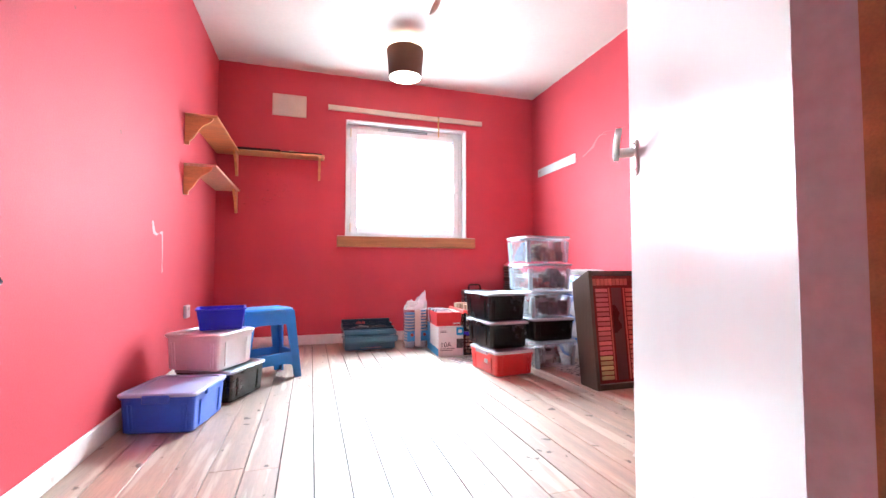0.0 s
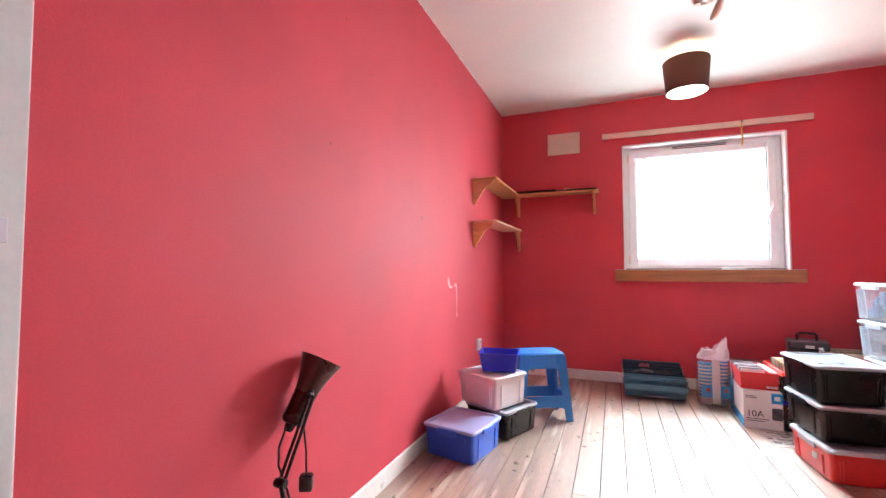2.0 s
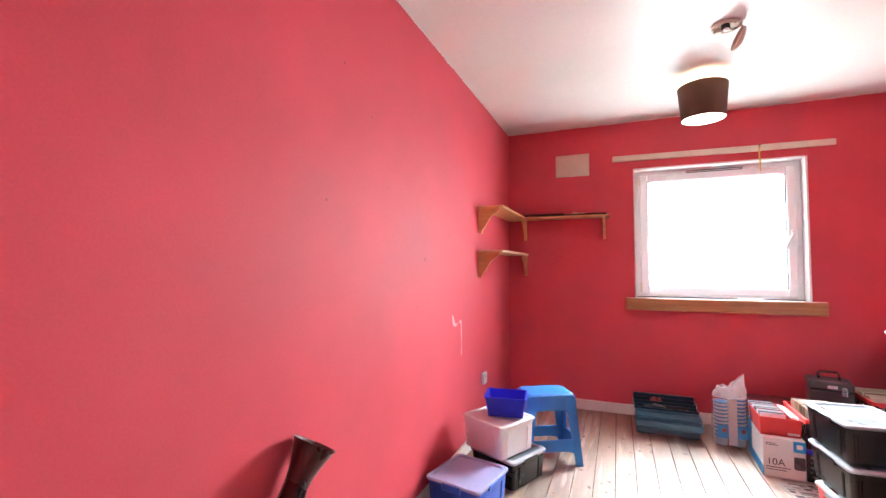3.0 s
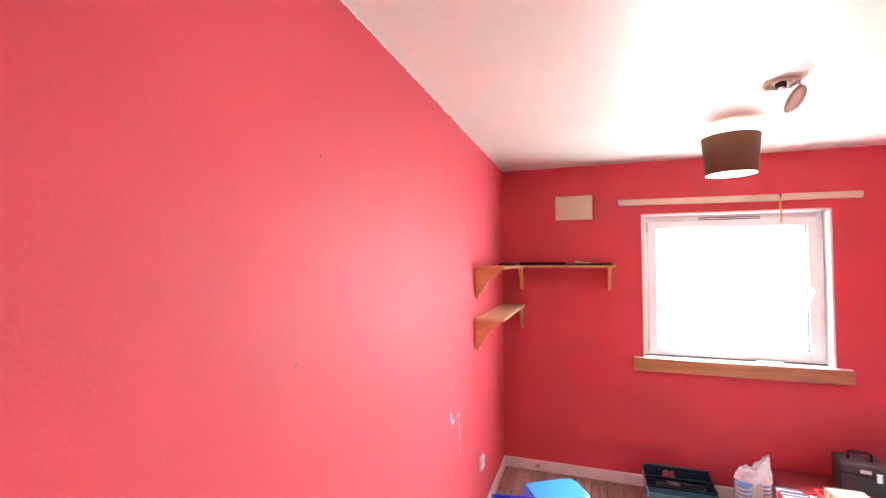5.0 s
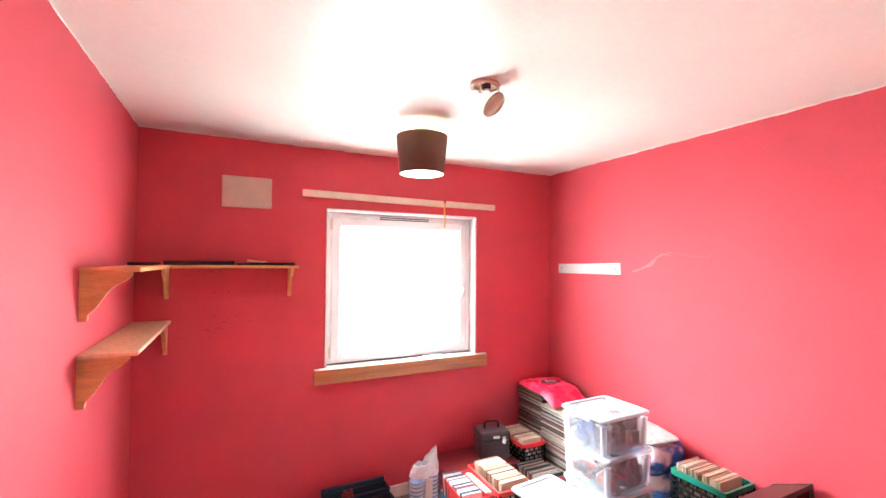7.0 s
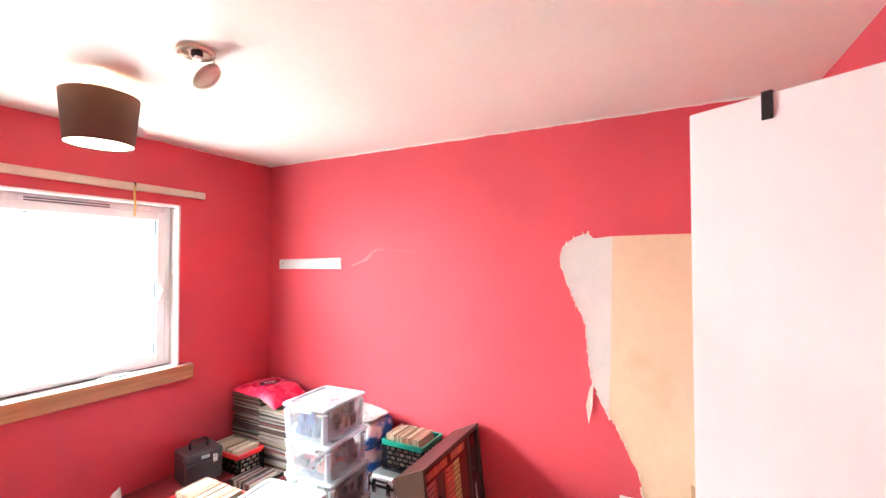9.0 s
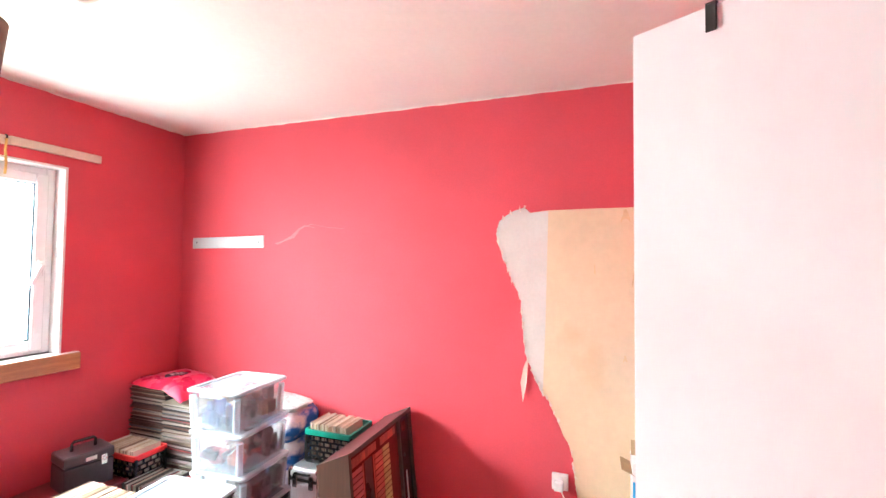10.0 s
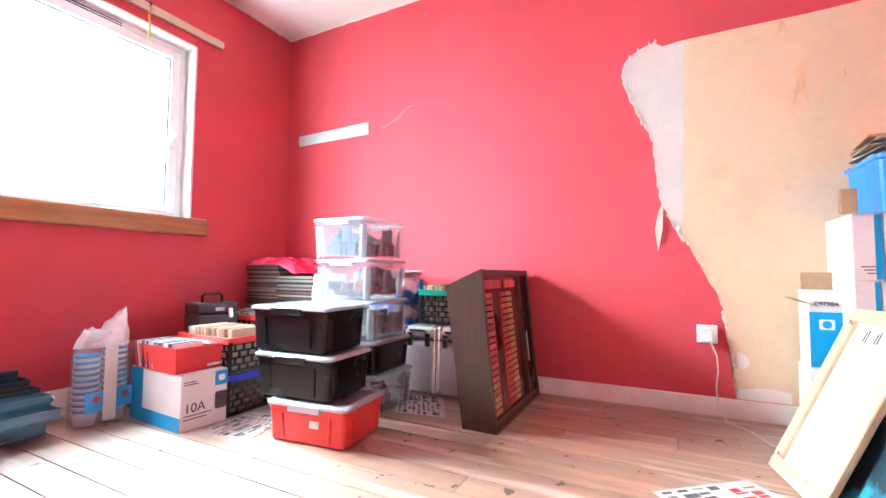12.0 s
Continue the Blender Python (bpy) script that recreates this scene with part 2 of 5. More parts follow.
# ---- more materials ----
M_BLACK = mat("black_plastic", (0.010, 0.010, 0.012), 0.25, var=0.2, fine=90, bump=0.08)
M_BLUE = mat("blue_plastic", (0.02, 0.10, 0.62), 0.35, var=0.08, bump=0.05)
M_DEEP = mat("deep_blue_plastic", (0.01, 0.02, 0.55), 0.35, var=0.06, bump=0.04)
M_STOOL = mat("stool_plastic", (0.03, 0.24, 0.68), 0.35, var=0.06, bump=0.06)
M_REDP = mat("red_plastic", (0.66, 0.03, 0.03), 0.32, var=0.08, bump=0.05)
M_CARDRED = mat("red_card", (0.62, 0.03, 0.035), 0.55, var=0.06)
M_LID = mat("translucent_lid", (0.53, 0.58, 0.64), 0.35, var=0.06, bump=0.08, alpha=0.76)
M_PANEL = mat("frosted_panel", (0.40, 0.46, 0.54), 0.3, var=0.14, bump=0.1, alpha=0.42)
M_BAND = mat("frosted_corner", (0.66, 0.71, 0.78), 0.35, var=0.06, bump=0.08, alpha=0.42)
M_LIDC = mat("clear_lid", (0.58, 0.63, 0.69), 0.3, var=0.05, bump=0.08, alpha=0.52)
M_LIDBLUE = mat("milky_lid", (0.38, 0.42, 0.70), 0.38, var=0.06, bump=0.08, alpha=0.9)
M_CLEAR = mat("clear_plastic", (0.58, 0.64, 0.72), 0.2, var=0.10, bump=0.08, alpha=0.17)
M_MILKY = mat("milky_tub", (0.85, 0.85, 0.86), 0.35, var=0.04, bump=0.05, alpha=0.93)
M_FILM = mat("plastic_film", (0.84, 0.83, 0.85), 0.2, var=0.1, scale=15, fine=60, bump=0.6, alpha=0.20)
M_CARDW = mat("white_card", (0.74, 0.73, 0.72), 0.5, var=0.05, bump=0.05)
M_CARDB = mat("blue_print", (0.01, 0.30, 0.62), 0.45, var=0.05, bump=0.03)
M_BROWN = mat("brown_card", (0.42, 0.27, 0.15), 0.7, var=0.12, bump=0.1)
M_NEWSGREY = mat("grey_print", (0.22, 0.21, 0.21), 0.7, var=0.5, scale=60, fine=200, bump=0)
M_INK = mat("black_print", (0.02, 0.02, 0.022), 0.5, var=0.1, bump=0)
M_NEWS = mat("crumpled_newsprint", (0.40, 0.385, 0.38), 0.7, var=0.35, scale=35, fine=120, bump=0.3)
M_PAPER = mat("newsprint", (0.62, 0.58, 0.56), 0.7, var=0.1, bump=0.1)
M_PINK = mat("pink_bag", (0.68, 0.03, 0.10), 0.28, var=0.12, bump=0.3, scale=9, fine=30)
M_SATIN = mat("satin_aluminium", (0.78, 0.74, 0.73), 0.38, metal=0.6, var=0.05)
M_CHROME = mat("chrome", (0.75, 0.72, 0.72), 0.16, metal=1.0, var=0.05, bump=0.02)
M_ALU = mat("ribbed_aluminium", (0.74, 0.76, 0.80), 0.34, metal=0.75, var=0.1, stretch=(1, 1, 0.1), fine=120, bump=0.2)
M_MAROON = mat("maroon_enamel", (0.06, 0.008, 0.008), 0.28, var=0.15, bump=0.04)
M_IRON = mat("black_metal", (0.02, 0.016, 0.016), 0.38, metal=0.4, var=0.1)
M_SHADE = mat("brown_fabric", (0.115, 0.050, 0.034), 0.85, var=0.12, fine=220, bump=0.3)
M_DIFF = mat("lamp_diffuser", (0.8, 0.78, 0.72), 0.5, emit=(1.0, 0.88, 0.70), power=13.0, var=0.02)
M_CREAM = mat("cream_plastic", (0.66, 0.58, 0.47), 0.45, var=0.08)
M_VENT = mat("vent_plate", (0.66, 0.58, 0.46), 0.5, var=0.06)
M_TEAL = mat("teal_enamel", (0.09, 0.22, 0.29), 0.35, metal=0.2, var=0.12, bump=0.08)
M_NAVY = mat("dark_teal_enamel", (0.015, 0.045, 0.075), 0.38, metal=0.2, var=0.15, bump=0.08)
M_VENEER = mat("dark_veneer", (0.052, 0.026, 0.018), 0.30, var=0.22, scale=9, fine=60, stretch=(9, 9, 0.35), bump=0.06, rvar=0.04)
M_TOPRAIL = mat("dark_rail", (0.05, 0.022, 0.02), 0.4, var=0.25, scale=7, fine=60, stretch=(0.6, 6, 6), bump=0.06, rvar=0.04)
M_PACK = mat("printed_wrap", (0.74, 0.74, 0.76), 0.2, var=0.1, scale=6, fine=28, bump=0.7, alt=(0.03, 0.17, 0.55), wear=0.21, stretch=(1, 1, 1.6))
M_FOIL = mat("white_carrier", (0.82, 0.81, 0.83), 0.25, var=0.1, scale=9, fine=40, bump=0.5, alpha=0.7)
M_STAIN = mat("paper_stain", (0.66, 0.46, 0.27), 0.75, var=0.12, scale=12, bump=0.1)
M_FILLER = mat("plaster_filler", (0.78, 0.72, 0.66), 0.8, var=0.06, bump=0.3)
M_GLASSRED = mat("dark_red_panel", (0.14, 0.02, 0.018), 0.2, var=0.15, bump=0.02)
M_ORANGE = mat("orange_label", (0.44, 0.085, 0.06), 0.5, var=0.1, perobj=0.3)
M_PINKL = mat("pink_label", (0.47, 0.10, 0.11), 0.5, var=0.1, perobj=0.3)
M_YELL = mat("yellow_label", (0.42, 0.31, 0.13), 0.5, var=0.1, perobj=0.3)
M_PLASTER = mat("bare_plasterboard", (0.70, 0.53, 0.36), 0.75, var=0.06, scale=2.2, fine=24, bump=0.1, alt=(0.64, 0.45, 0.28), wear=-0.04)
M_GREYPL = mat("grey_plaster", (0.62, 0.58, 0.55), 0.75, var=0.06, scale=5, bump=0.2)
M_TORN = mat("torn_paper", (0.72, 0.60, 0.52), 0.8, var=0.1, bump=0.2)
M_STRIP = mat("pale_strip", (0.55, 0.62, 0.62), 0.5, var=0.05)
M_OILCASE = mat("dark_case", (0.045, 0.03, 0.035), 0.45, var=0.15, bump=0.15)
M_REDCASE = mat("dark_red_case", (0.16, 0.012, 0.018), 0.4, var=0.15, bump=0.12)
M_GREEN = mat("green_plastic", (0.01, 0.28, 0.20), 0.35, var=0.08)
M_WOODF = mat("raw_wood", (0.66, 0.47, 0.29), 0.6, var=0.15, stretch=(8, 8, 0.8), fine=50, bump=0.15)
M_CANVAS = mat("canvas_back", (0.72, 0.71, 0.72), 0.8, var=0.04, fine=200, bump=0.2)
M_PAINTING = mat("dark_teal_painting", (0.012, 0.03, 0.045), 0.5, var=0.3, scale=9, fine=30, alt=(0.05, 0.30, 0.40), wear=0.05, stretch=(1, 3, 1))
M_CUP = mat("paper_cup", (0.72, 0.74, 0.78), 0.5, var=0.04, perobj=0.08)
M_CUPBLUE = mat("cup_blue", (0.08, 0.36, 0.70), 0.5, var=0.1, perobj=0.1)
M_ITEM3 = mat("stored_grey", (0.07, 0.07, 0.08), 0.6, var=0.4, scale=25, bump=0.3)
M_CORD = mat("white_cord", (0.70, 0.66, 0.62), 0.5, var=0.05)
M_AMBER = mat("amber_cord", (0.62, 0.42, 0.12), 0.5, var=0.05)
M_SCUFF = mat("pale_scuff", (0.70, 0.30, 0.32), 0.6, var=0.15)
M_FAINT = mat("faint_scrape", (0.60, 0.092, 0.116), 0.4, var=0.2)
M_SMUDGE = mat("dark_smudge", (0.32, 0.035, 0.045), 0.6, var=0.3)

M_PANE = bpy.data.materials.new("window_glass")
M_PANE.use_nodes = True
gb = M_PANE.node_tree.nodes["Principled BSDF"]
gb.inputs["Base Color"].default_value = (1, 1, 1, 1)
gb.inputs["Roughness"].default_value, gb.inputs["Transmission Weight"].default_value, gb.inputs["IOR"].default_value = 0.0, 1.0, 1.45


def sleeve_material(name, stops, rough=0.6, pieces=False):
    """Card sleeves, or loose pieces, each with a colour of its own."""
    m = bpy.data.materials.new(name)
    m.use_nodes = True
    N, K = m.node_tree.nodes, m.node_tree.links
    oi, ramp, nz, mx = N.new("ShaderNodeObjectInfo"), N.new("ShaderNodeValToRGB"), N.new("ShaderNodeTexNoise"), N.new("ShaderNodeMix")
    ramp.color_ramp.interpolation = 'CONSTANT'
    while len(ramp.color_ramp.elements) < len(stops):
        ramp.color_ramp.elements.new(0.5)
    for i, (e, c) in enumerate(zip(ramp.color_ramp.elements, stops)):
        e.position, e.color = i / len(stops), (*c, 1)
    nz.inputs["Scale"].default_value = 45
    mx.data_type, mx.blend_type = 'RGBA', 'MULTIPLY'
    mx.inputs["Factor"].default_value = 0.45
    K.new(N.new("ShaderNodeNewGeometry").outputs["Random Per Island"] if pieces else oi.outputs["Random"], ramp.inputs[0])
    K.new(ramp.outputs[0], mx.inputs["A"])
    K.new(nz.outputs["Fac"], mx.inputs["B"])
    K.new(mx.outputs["Result"], N["Principled BSDF"].inputs["Base Color"])
    N["Principled BSDF"].inputs["Roughness"].default_value = rough
    return m


M_MIXBROWN = sleeve_material("stored_brown_mix", [(0.16, 0.07, 0.045), (0.05, 0.03, 0.025), (0.28, 0.14, 0.08), (0.09, 0.05, 0.04), (0.42, 0.30, 0.20), (0.02, 0.02, 0.02)], 0.5, True)
M_MIXBLUE = sleeve_material("stored_blue_mix", [(0.02, 0.05, 0.20), (0.04, 0.09, 0.30), (0.015, 0.03, 0.12), (0.10, 0.14, 0.26)], 0.5, True)
M_MIXDARK = sleeve_material("stored_dark_mix", [(0.03, 0.03, 0.035), (0.12, 0.12, 0.13), (0.018, 0.018, 0.02), (0.22, 0.20, 0.18), (0.05, 0.04, 0.05), (0.02, 0.03, 0.06)], 0.45, True)
M_MIXRED = sleeve_material("stored_red_mix", [(0.5, 0.06, 0.05), (0.30, 0.03, 0.03), (0.62, 0.55, 0.48), (0.08, 0.03, 0.03), (0.42, 0.10, 0.05)], 0.45, True)
M_SLEEVE = sleeve_material("lp_sleeves", [(0.42, 0.38, 0.33), (0.05, 0.035, 0.03), (0.55, 0.50, 0.44), (0.14, 0.07, 0.05), (0.03, 0.03, 0.035), (0.09, 0.06, 0.05), (0.40, 0.34, 0.26), (0.03, 0.025, 0.025), (0.35, 0.06, 0.06), (0.42, 0.40, 0.40), (0.14, 0.18, 0.2)])
M_SINGLE = sleeve_material("single_sleeves", [(0.72, 0.64, 0.5), (0.6, 0.5, 0.36), (0.75, 0.7, 0.6), (0.5, 0.38, 0.25), (0.7, 0.6, 0.45), (0.3, 0.2, 0.14)])
M_CDS = sleeve_material("cd_cases", [(0.7, 0.72, 0.75), (0.08, 0.1, 0.16), (0.75, 0.72, 0.7), (0.35, 0.1, 0.12), (0.6, 0.62, 0.7), (0.12, 0.12, 0.14)], 0.25)


def rounded(lx, ly, r, z, k=3):
    out = []
    for cx, cy, a0 in ((1, 1, 0), (-1, 1, 90), (-1, -1, 180), (1, -1, 270)):
        for i in range(k + 1):
            a = radians(a0 + 90 * i / k)
            out.append((cx * (lx / 2 - r) + r * math.cos(a), cy * (ly / 2 - r) + r * math.sin(a), z))
    return out


def add_loft(bm, rows, cap=True, m=None):
    """Rounded rectangles (length, width, corner, height) joined one above another."""
    rings = [[bm.verts.new(p) for p in rounded(*r)] for r in rows]
    for a, b in zip(rings, rings[1:]):
        n = len(a)
        for i in range(n):
            bm.faces.new((a[i], a[(i + 1) % n], b[(i + 1) % n], b[i]))
    if cap:
        bm.faces.new(rings[0][::-1])
        bm.faces.new(rings[-1])
    if m:
        bmesh.ops.transform(bm, matrix=m, verts=[v for r in rings for v in r])


def loft(rows, cap=True, m=None):
    bm = bmesh.new()
    add_loft(bm, rows, cap, m)
    return bm


def words(body, size, material, parent, m, label=""):
    """Flat printed characters in the built-in font."""
    c = bpy.data.curves.new("print", 'FONT')
    c.body, c.size, c.extrude, c.align_x = body, size, 0.0006, 'CENTER'
    tmp = bpy.data.objects.new("print", c)
    scene.collection.objects.link(tmp)
    bpy.context.view_layer.update()
    me = bpy.data.meshes.new_from_object(tmp.evaluated_get(bpy.context.evaluated_depsgraph_get()))
    bpy.data.objects.remove(tmp)
    me.materials.clear()
    me.materials.append(material)
    ob = new("print", me)
    ob.parent = parent
    ob.matrix_basis = m
    if label:
        tagged(ob, label)
    return ob


# ---- structure details ----
skirt_rows = [("baseboard_west", box(0, 0.016, YD, -0.016, 0, 0.088, 0.005)), ("baseboard_north", box(0, W, -0.016, 0, 0, 0.088, 0.005)),
              ("baseboard_east", box(W - 0.016, W, -L, -0.016, 0, 0.09, 0.005))]
for nm, bm in skirt_rows:
    structure(nm, bm, M_SKIRT, "chipped off-white painted skirting board", "skirting")

# uneven edge where the ceiling paint runs onto the red walls
bm = bmesh.new()
random.seed(8)


def ragged(p0, p1, nrm, n):
    a, b, nv = Vector(p0), Vector(p1), Vector(nrm) * 0.003
    top, low = [], []
    for i in range(n + 1):
        q = a.lerp(b, i / n) + nv
        dz = 0.006 + 0.006 * noise.noise(q * 9) + random.uniform(0, 0.004)
        top.append(bm.verts.new(q))
        low.append(bm.verts.new(q - Vector((0, 0, max(0.002, dz)))))
    for i in range(n):
        bm.faces.new((top[i], top[i + 1], low[i + 1], low[i]))


ragged((0, YD, H), (0, 0, H), (1, 0, 0), 130)
ragged((0, 0, H), (W, 0, H), (0, -1, 0), 110)
ragged((W, 0, H), (W, -L, H), (-1, 0, 0), 130)
structure("trim_ceiling_edge", bm, M_CEIL, "uneven brushed edge of white ceiling paint", "paint edge")

# the doorway's lining, stop and strike plate
lining = thing("door_frame", "white painted wooden door frame with worn edges", "door frame", kind="structure")
for nm, b in (("jamb", (DX0 - 0.002, DX0 + 0.03, YD - T - 0.01, YD + 0.012, 0, DH)), ("jamb", (DX1 - 0.03, DX1 + 0.002, YD - T - 0.024, YD + 0.004, 0, DH)),
              ("head", (DX0, DX1, YD - T - 0.01, YD + 0.004, DH - 0.03, DH + 0.003)), ("stop", (DX0 + 0.03, DX0 + 0.042, YD - 0.09, YD - 0.05, 0, DH - 0.03))):
    # the right jamb's grey stands for shadow on the white paint
    part(nm, box(*b, bevel=0.003), M_JAMB if b[0] > 1 else M_WHITE, lining, "worn white jamb greyed to stand in shadow" if b[0] > 1 and nm == "jamb" else "")
part("hall_edge", box(DX1 - 0.033, DX1 - 0.0295, YD - T - 0.026, YD - 0.055, 0, DH - 0.03), M_SILL, lining, "brown varnished hall side of the jamb")
part("strike_plate", box(DX0 + 0.03, DX0 + 0.033, YD - 0.045, YD - 0.008, 1.05, 1.085, 0.001), M_ALU, lining, "worn metal strike plate")
part("architrave", box(DX0 - 0.06, DX0 - 0.004, YD - T - 0.02, YD - T, 0, DH + 0.05, 0.004), M_WHITE, lining)
part("architrave", box(DX1 + 0.004, DX1 + 0.06, YD - T - 0.02, YD - T, 0, DH + 0.05, 0.004), M_SILL, lining, "brown varnished architrave")

# the window
win = thing("window_1", "white plastic tilt window with a closed sash", "window", kind="structure")
for b in ((X0 - 0.002, X0 + 0.014, -0.006, 0.12, Z0, Z1), (X1 - 0.014, X1 + 0.002, -0.006, 0.12, Z0, Z1), (X0 + 0.014, X1 - 0.014, -0.006, 0.12, Z1 - 0.014, Z1 + 0.002)):
    part("reveal", box(*b, bevel=0.002), M_WHITE, win)


def ring(x0, x1, z0, z1, w, y0, y1, bevel=0.004):
    bm = bmesh.new()
    for r in ((x0, x0 + w, y0, y1, z0, z1), (x1 - w, x1, y0, y1, z0, z1), (x0 + w, x1 - w, y0, y1, z0, z0 + w), (x0 + w, x1 - w, y0, y1, z1 - w, z1)):
        add_box(bm, *r, bevel=bevel)
    return bm


part("window_frame", ring(X0 + 0.014, X1 - 0.014, Z0 - 0.005, Z1 - 0.014, 0.045, 0.085, 0.15), M_UPVC, win)
sash = part("sash", ring(X0 + 0.052, X1 - 0.052, Z0 + 0.03, Z1 - 0.052, 0.062, 0.07, 0.13, 0.006), M_UPVC, win)
part("bead", ring(X0 + 0.113, X1 - 0.113, Z0 + 0.091, Z1 - 0.113, 0.008, 0.082, 0.10, 0.001), M_NAVY, sash, "dark rubber glazing seal")
pane = part("pane", box(X0 + 0.115, X1 - 0.115, 0.104, 0.108, Z0 + 0.093, Z1 - 0.115), M_PANE, sash)
pane.visible_shadow = False
xm = X1 - 0.083
part("handle_base", box(xm - 0.013, xm + 0.013, 0.058, 0.071, 1.46, 1.56, 0.005), M_UPVC, sash)
part("handle", box(-0.011, 0.011, -0.018, 0, -0.115, 0.012, 0.005, m=Matrix.Translation((xm, 0.058, 1.52)) @ Matrix.Rotation(radians(24), 4, 'Y')), M_UPVC, sash, "white window handle")
for z in (1.09, 2.02):
    part("hinge", box(X0 + 0.042, X0 + 0.058, 0.06, 0.086, z - 0.04, z + 0.04, 0.004), M_VENT, win)
for i, z in enumerate((2.068, 2.082)):
    part("trickle_vent", box(1.52, 1.93, 0.072, 0.086, z, z + 0.008, 0.002), M_ITEM3, win, "slotted trickle vent")
part("vent_cover", box(1.50, 1.95, 0.076, 0.086, 2.06, 2.098, 0.003), M_UPVC, win)
sill = part("window_sill", box(1.03, 2.412, -0.045, 0.088, 0.90, 1.0, 0.007, 2), M_SILL, win, "varnished brown wooden window board")
# daylight on the brown board's top, put in as a white sheet
part("sill_top", box(1.036, 2.406, -0.04, 0.086, 1.0005, 1.003), M_WHITE, win, "sill top whitened for the window light on it")
# shadow and dirt of the gap below the sash, laid in as a dark strip
part("sill_gap_shadow", box(X0 + 0.014, X1 - 0.014, 0.078, 0.0845, 1.0032, 1.011), M_ITEM3, win, "dark strip for the shadow and dirt under the frame")
tagged(mesh_object("window_key", box(1.86, 2.03, 0.0, 0.035, 1.003, 1.018, 0.004), M_STRIP), "pale plastic strip lying on the sill", "plastic strip")

# batten with a cord above the window
batten = thing("curtain_batten", "white painted wooden batten above the window", "batten")
part("rail", box(-0.79, 0.31, -0.022, 0, -0.024, 0.024, 0.003, m=Matrix.Translation((1.73, 0, 2.212)) @ Matrix.Rotation(radians(0.6), 4, 'Y')), M_CREAM, batten)
part("rail", box(0.312, 0.77, -0.022, 0, -0.024, 0.024, 0.003, m=Matrix.Translation((1.73, 0, 2.214)) @ Matrix.Rotation(radians(0.4), 4, 'Y')), M_CREAM, batten)
part("hook", tube([(2.02, -0.022, 2.235), (2.02, -0.035, 2.23), (2.02, -0.036, 2.215), (2.02, -0.024, 2.21)], 0.005), M_IRON, batten, "black metal hook")
part("cord", tube([(2.02, -0.033, 2.215), (2.016, -0.034, 2.15), (2.022, -0.034, 2.08), (2.018, -0.034, 2.02)], 0.006), M_AMBER, batten, "amber hanging cord")

# air vent
vent = thing("air_vent", "cream louvred wall vent plate", "vent")
part("plate", box(0.449, 0.744, -0.012, 0, 2.096, 2.297, 0.003), M_VENT, vent)
for i in range(13):
    for j in range(4):
        part("slat", box(0.47 + j * 0.064, 0.525 + j * 0.064, -0.0155, -0.011, 2.115 + i * 0.0128, 2.122 + i * 0.0128), M_CREAM, vent)

# torn patch of bare plasterboard on the east wall
TEAR = [(-2.641, 1.889), (-2.595, 1.878), (-2.563, 1.861), (-2.515, 1.83), (-2.490, 1.807), (-2.479, 1.722), (-2.521, 1.59), (-2.575, 1.47), (-2.619, 1.373), (-2.632, 1.187),
        (-2.652, 1.043), (-2.710, 0.911), (-2.786, 0.792), (-2.851, 0.646), (-2.897, 0.57), (-2.922, 0.379), (-2.943, 0.229), (-2.952, 0.092)]


def torn_patch(edge, x, material, name, label, back=None):
    random.seed(12)
    fine = []
    for (y0, z0), (y1, z1) in zip(edge, edge[1:]):
        n = max(2, int(math.hypot(y1 - y0, z1 - z0) / 0.02))
        fine += [(y0 + (y1 - y0) * i / n + random.uniform(-0.005, 0.005), z0 + (z1 - z0) * i / n + random.uniform(-0.003, 0.003)) for i in range(n)]
    fine.append(edge[-1])
    bm = bmesh.new()
    a = [bm.verts.new((x, y, z)) for y, z in fine + back]
    b = [bm.verts.new((x + 0.008, y, z)) for y, z in fine + back]
    bmesh.ops.triangulate(bm, faces=[bm.faces.new(a)])
    for i in range(len(a)):
        bm.faces.new((a[i], b[i], b[(i + 1) % len(a)], a[(i + 1) % len(a)]))
    return tagged(mesh_object(name, bm, material), label, "wall patch", kind="structure"), fine


patch, tear_edge = torn_patch(TEAR, W - 0.003, M_PLASTER, "trim_bare_patch", "bare plasterboard where red wallpaper was torn off",
                              [(-L + 0.01, 0.092), (-L + 0.01, 1.885), (-3.27, 1.871), (-3.0, 1.871), (-2.765, 1.868), (-2.675, 1.858)])
gband = [p for p in TEAR if p[1] > 0.8] + [(-2.745, 0.83)]
torn_patch(gband, W - 0.0042, M_GREYPL, "trim_grey_band", "grey plaster band beside the torn wallpaper", [(-2.76, 1.2), (-2.775, 1.866), (-2.675, 1.856)])
# curled shreds of paper along the tear
random.seed(3)
bm = bmesh.new()
for y, z in tear_edge[::1]:
    if random.random() < 0.55:
        w, h = random.uniform(0.004, 0.016), random.uniform(0.006, 0.02)
        v = [bm.verts.new((W - 0.004 - random.uniform(0, 0.004), y + a, z + b)) for a, b in ((0, h), (0.004, 0), (-w * 0.3, -h))]
        v.append(bm.verts.new((W - 0.012 - random.uniform(0, 0.01), y - w, z + random.uniform(-h, h))))
        bm.faces.new((v[0], v[1], v[3]))
        bm.faces.new((v[1], v[2], v[3]))
v = [bm.verts.new(p) for p in ((W - 0.006, -2.667, 1.05), (W - 0.012, -2.640, 0.98), (W - 0.016, -2.625, 0.90), (W - 0.014, -2.638, 0.79), (W - 0.016, -2.66, 0.90), (W - 0.010, -2.663, 0.98))]
bm.faces.new(v)

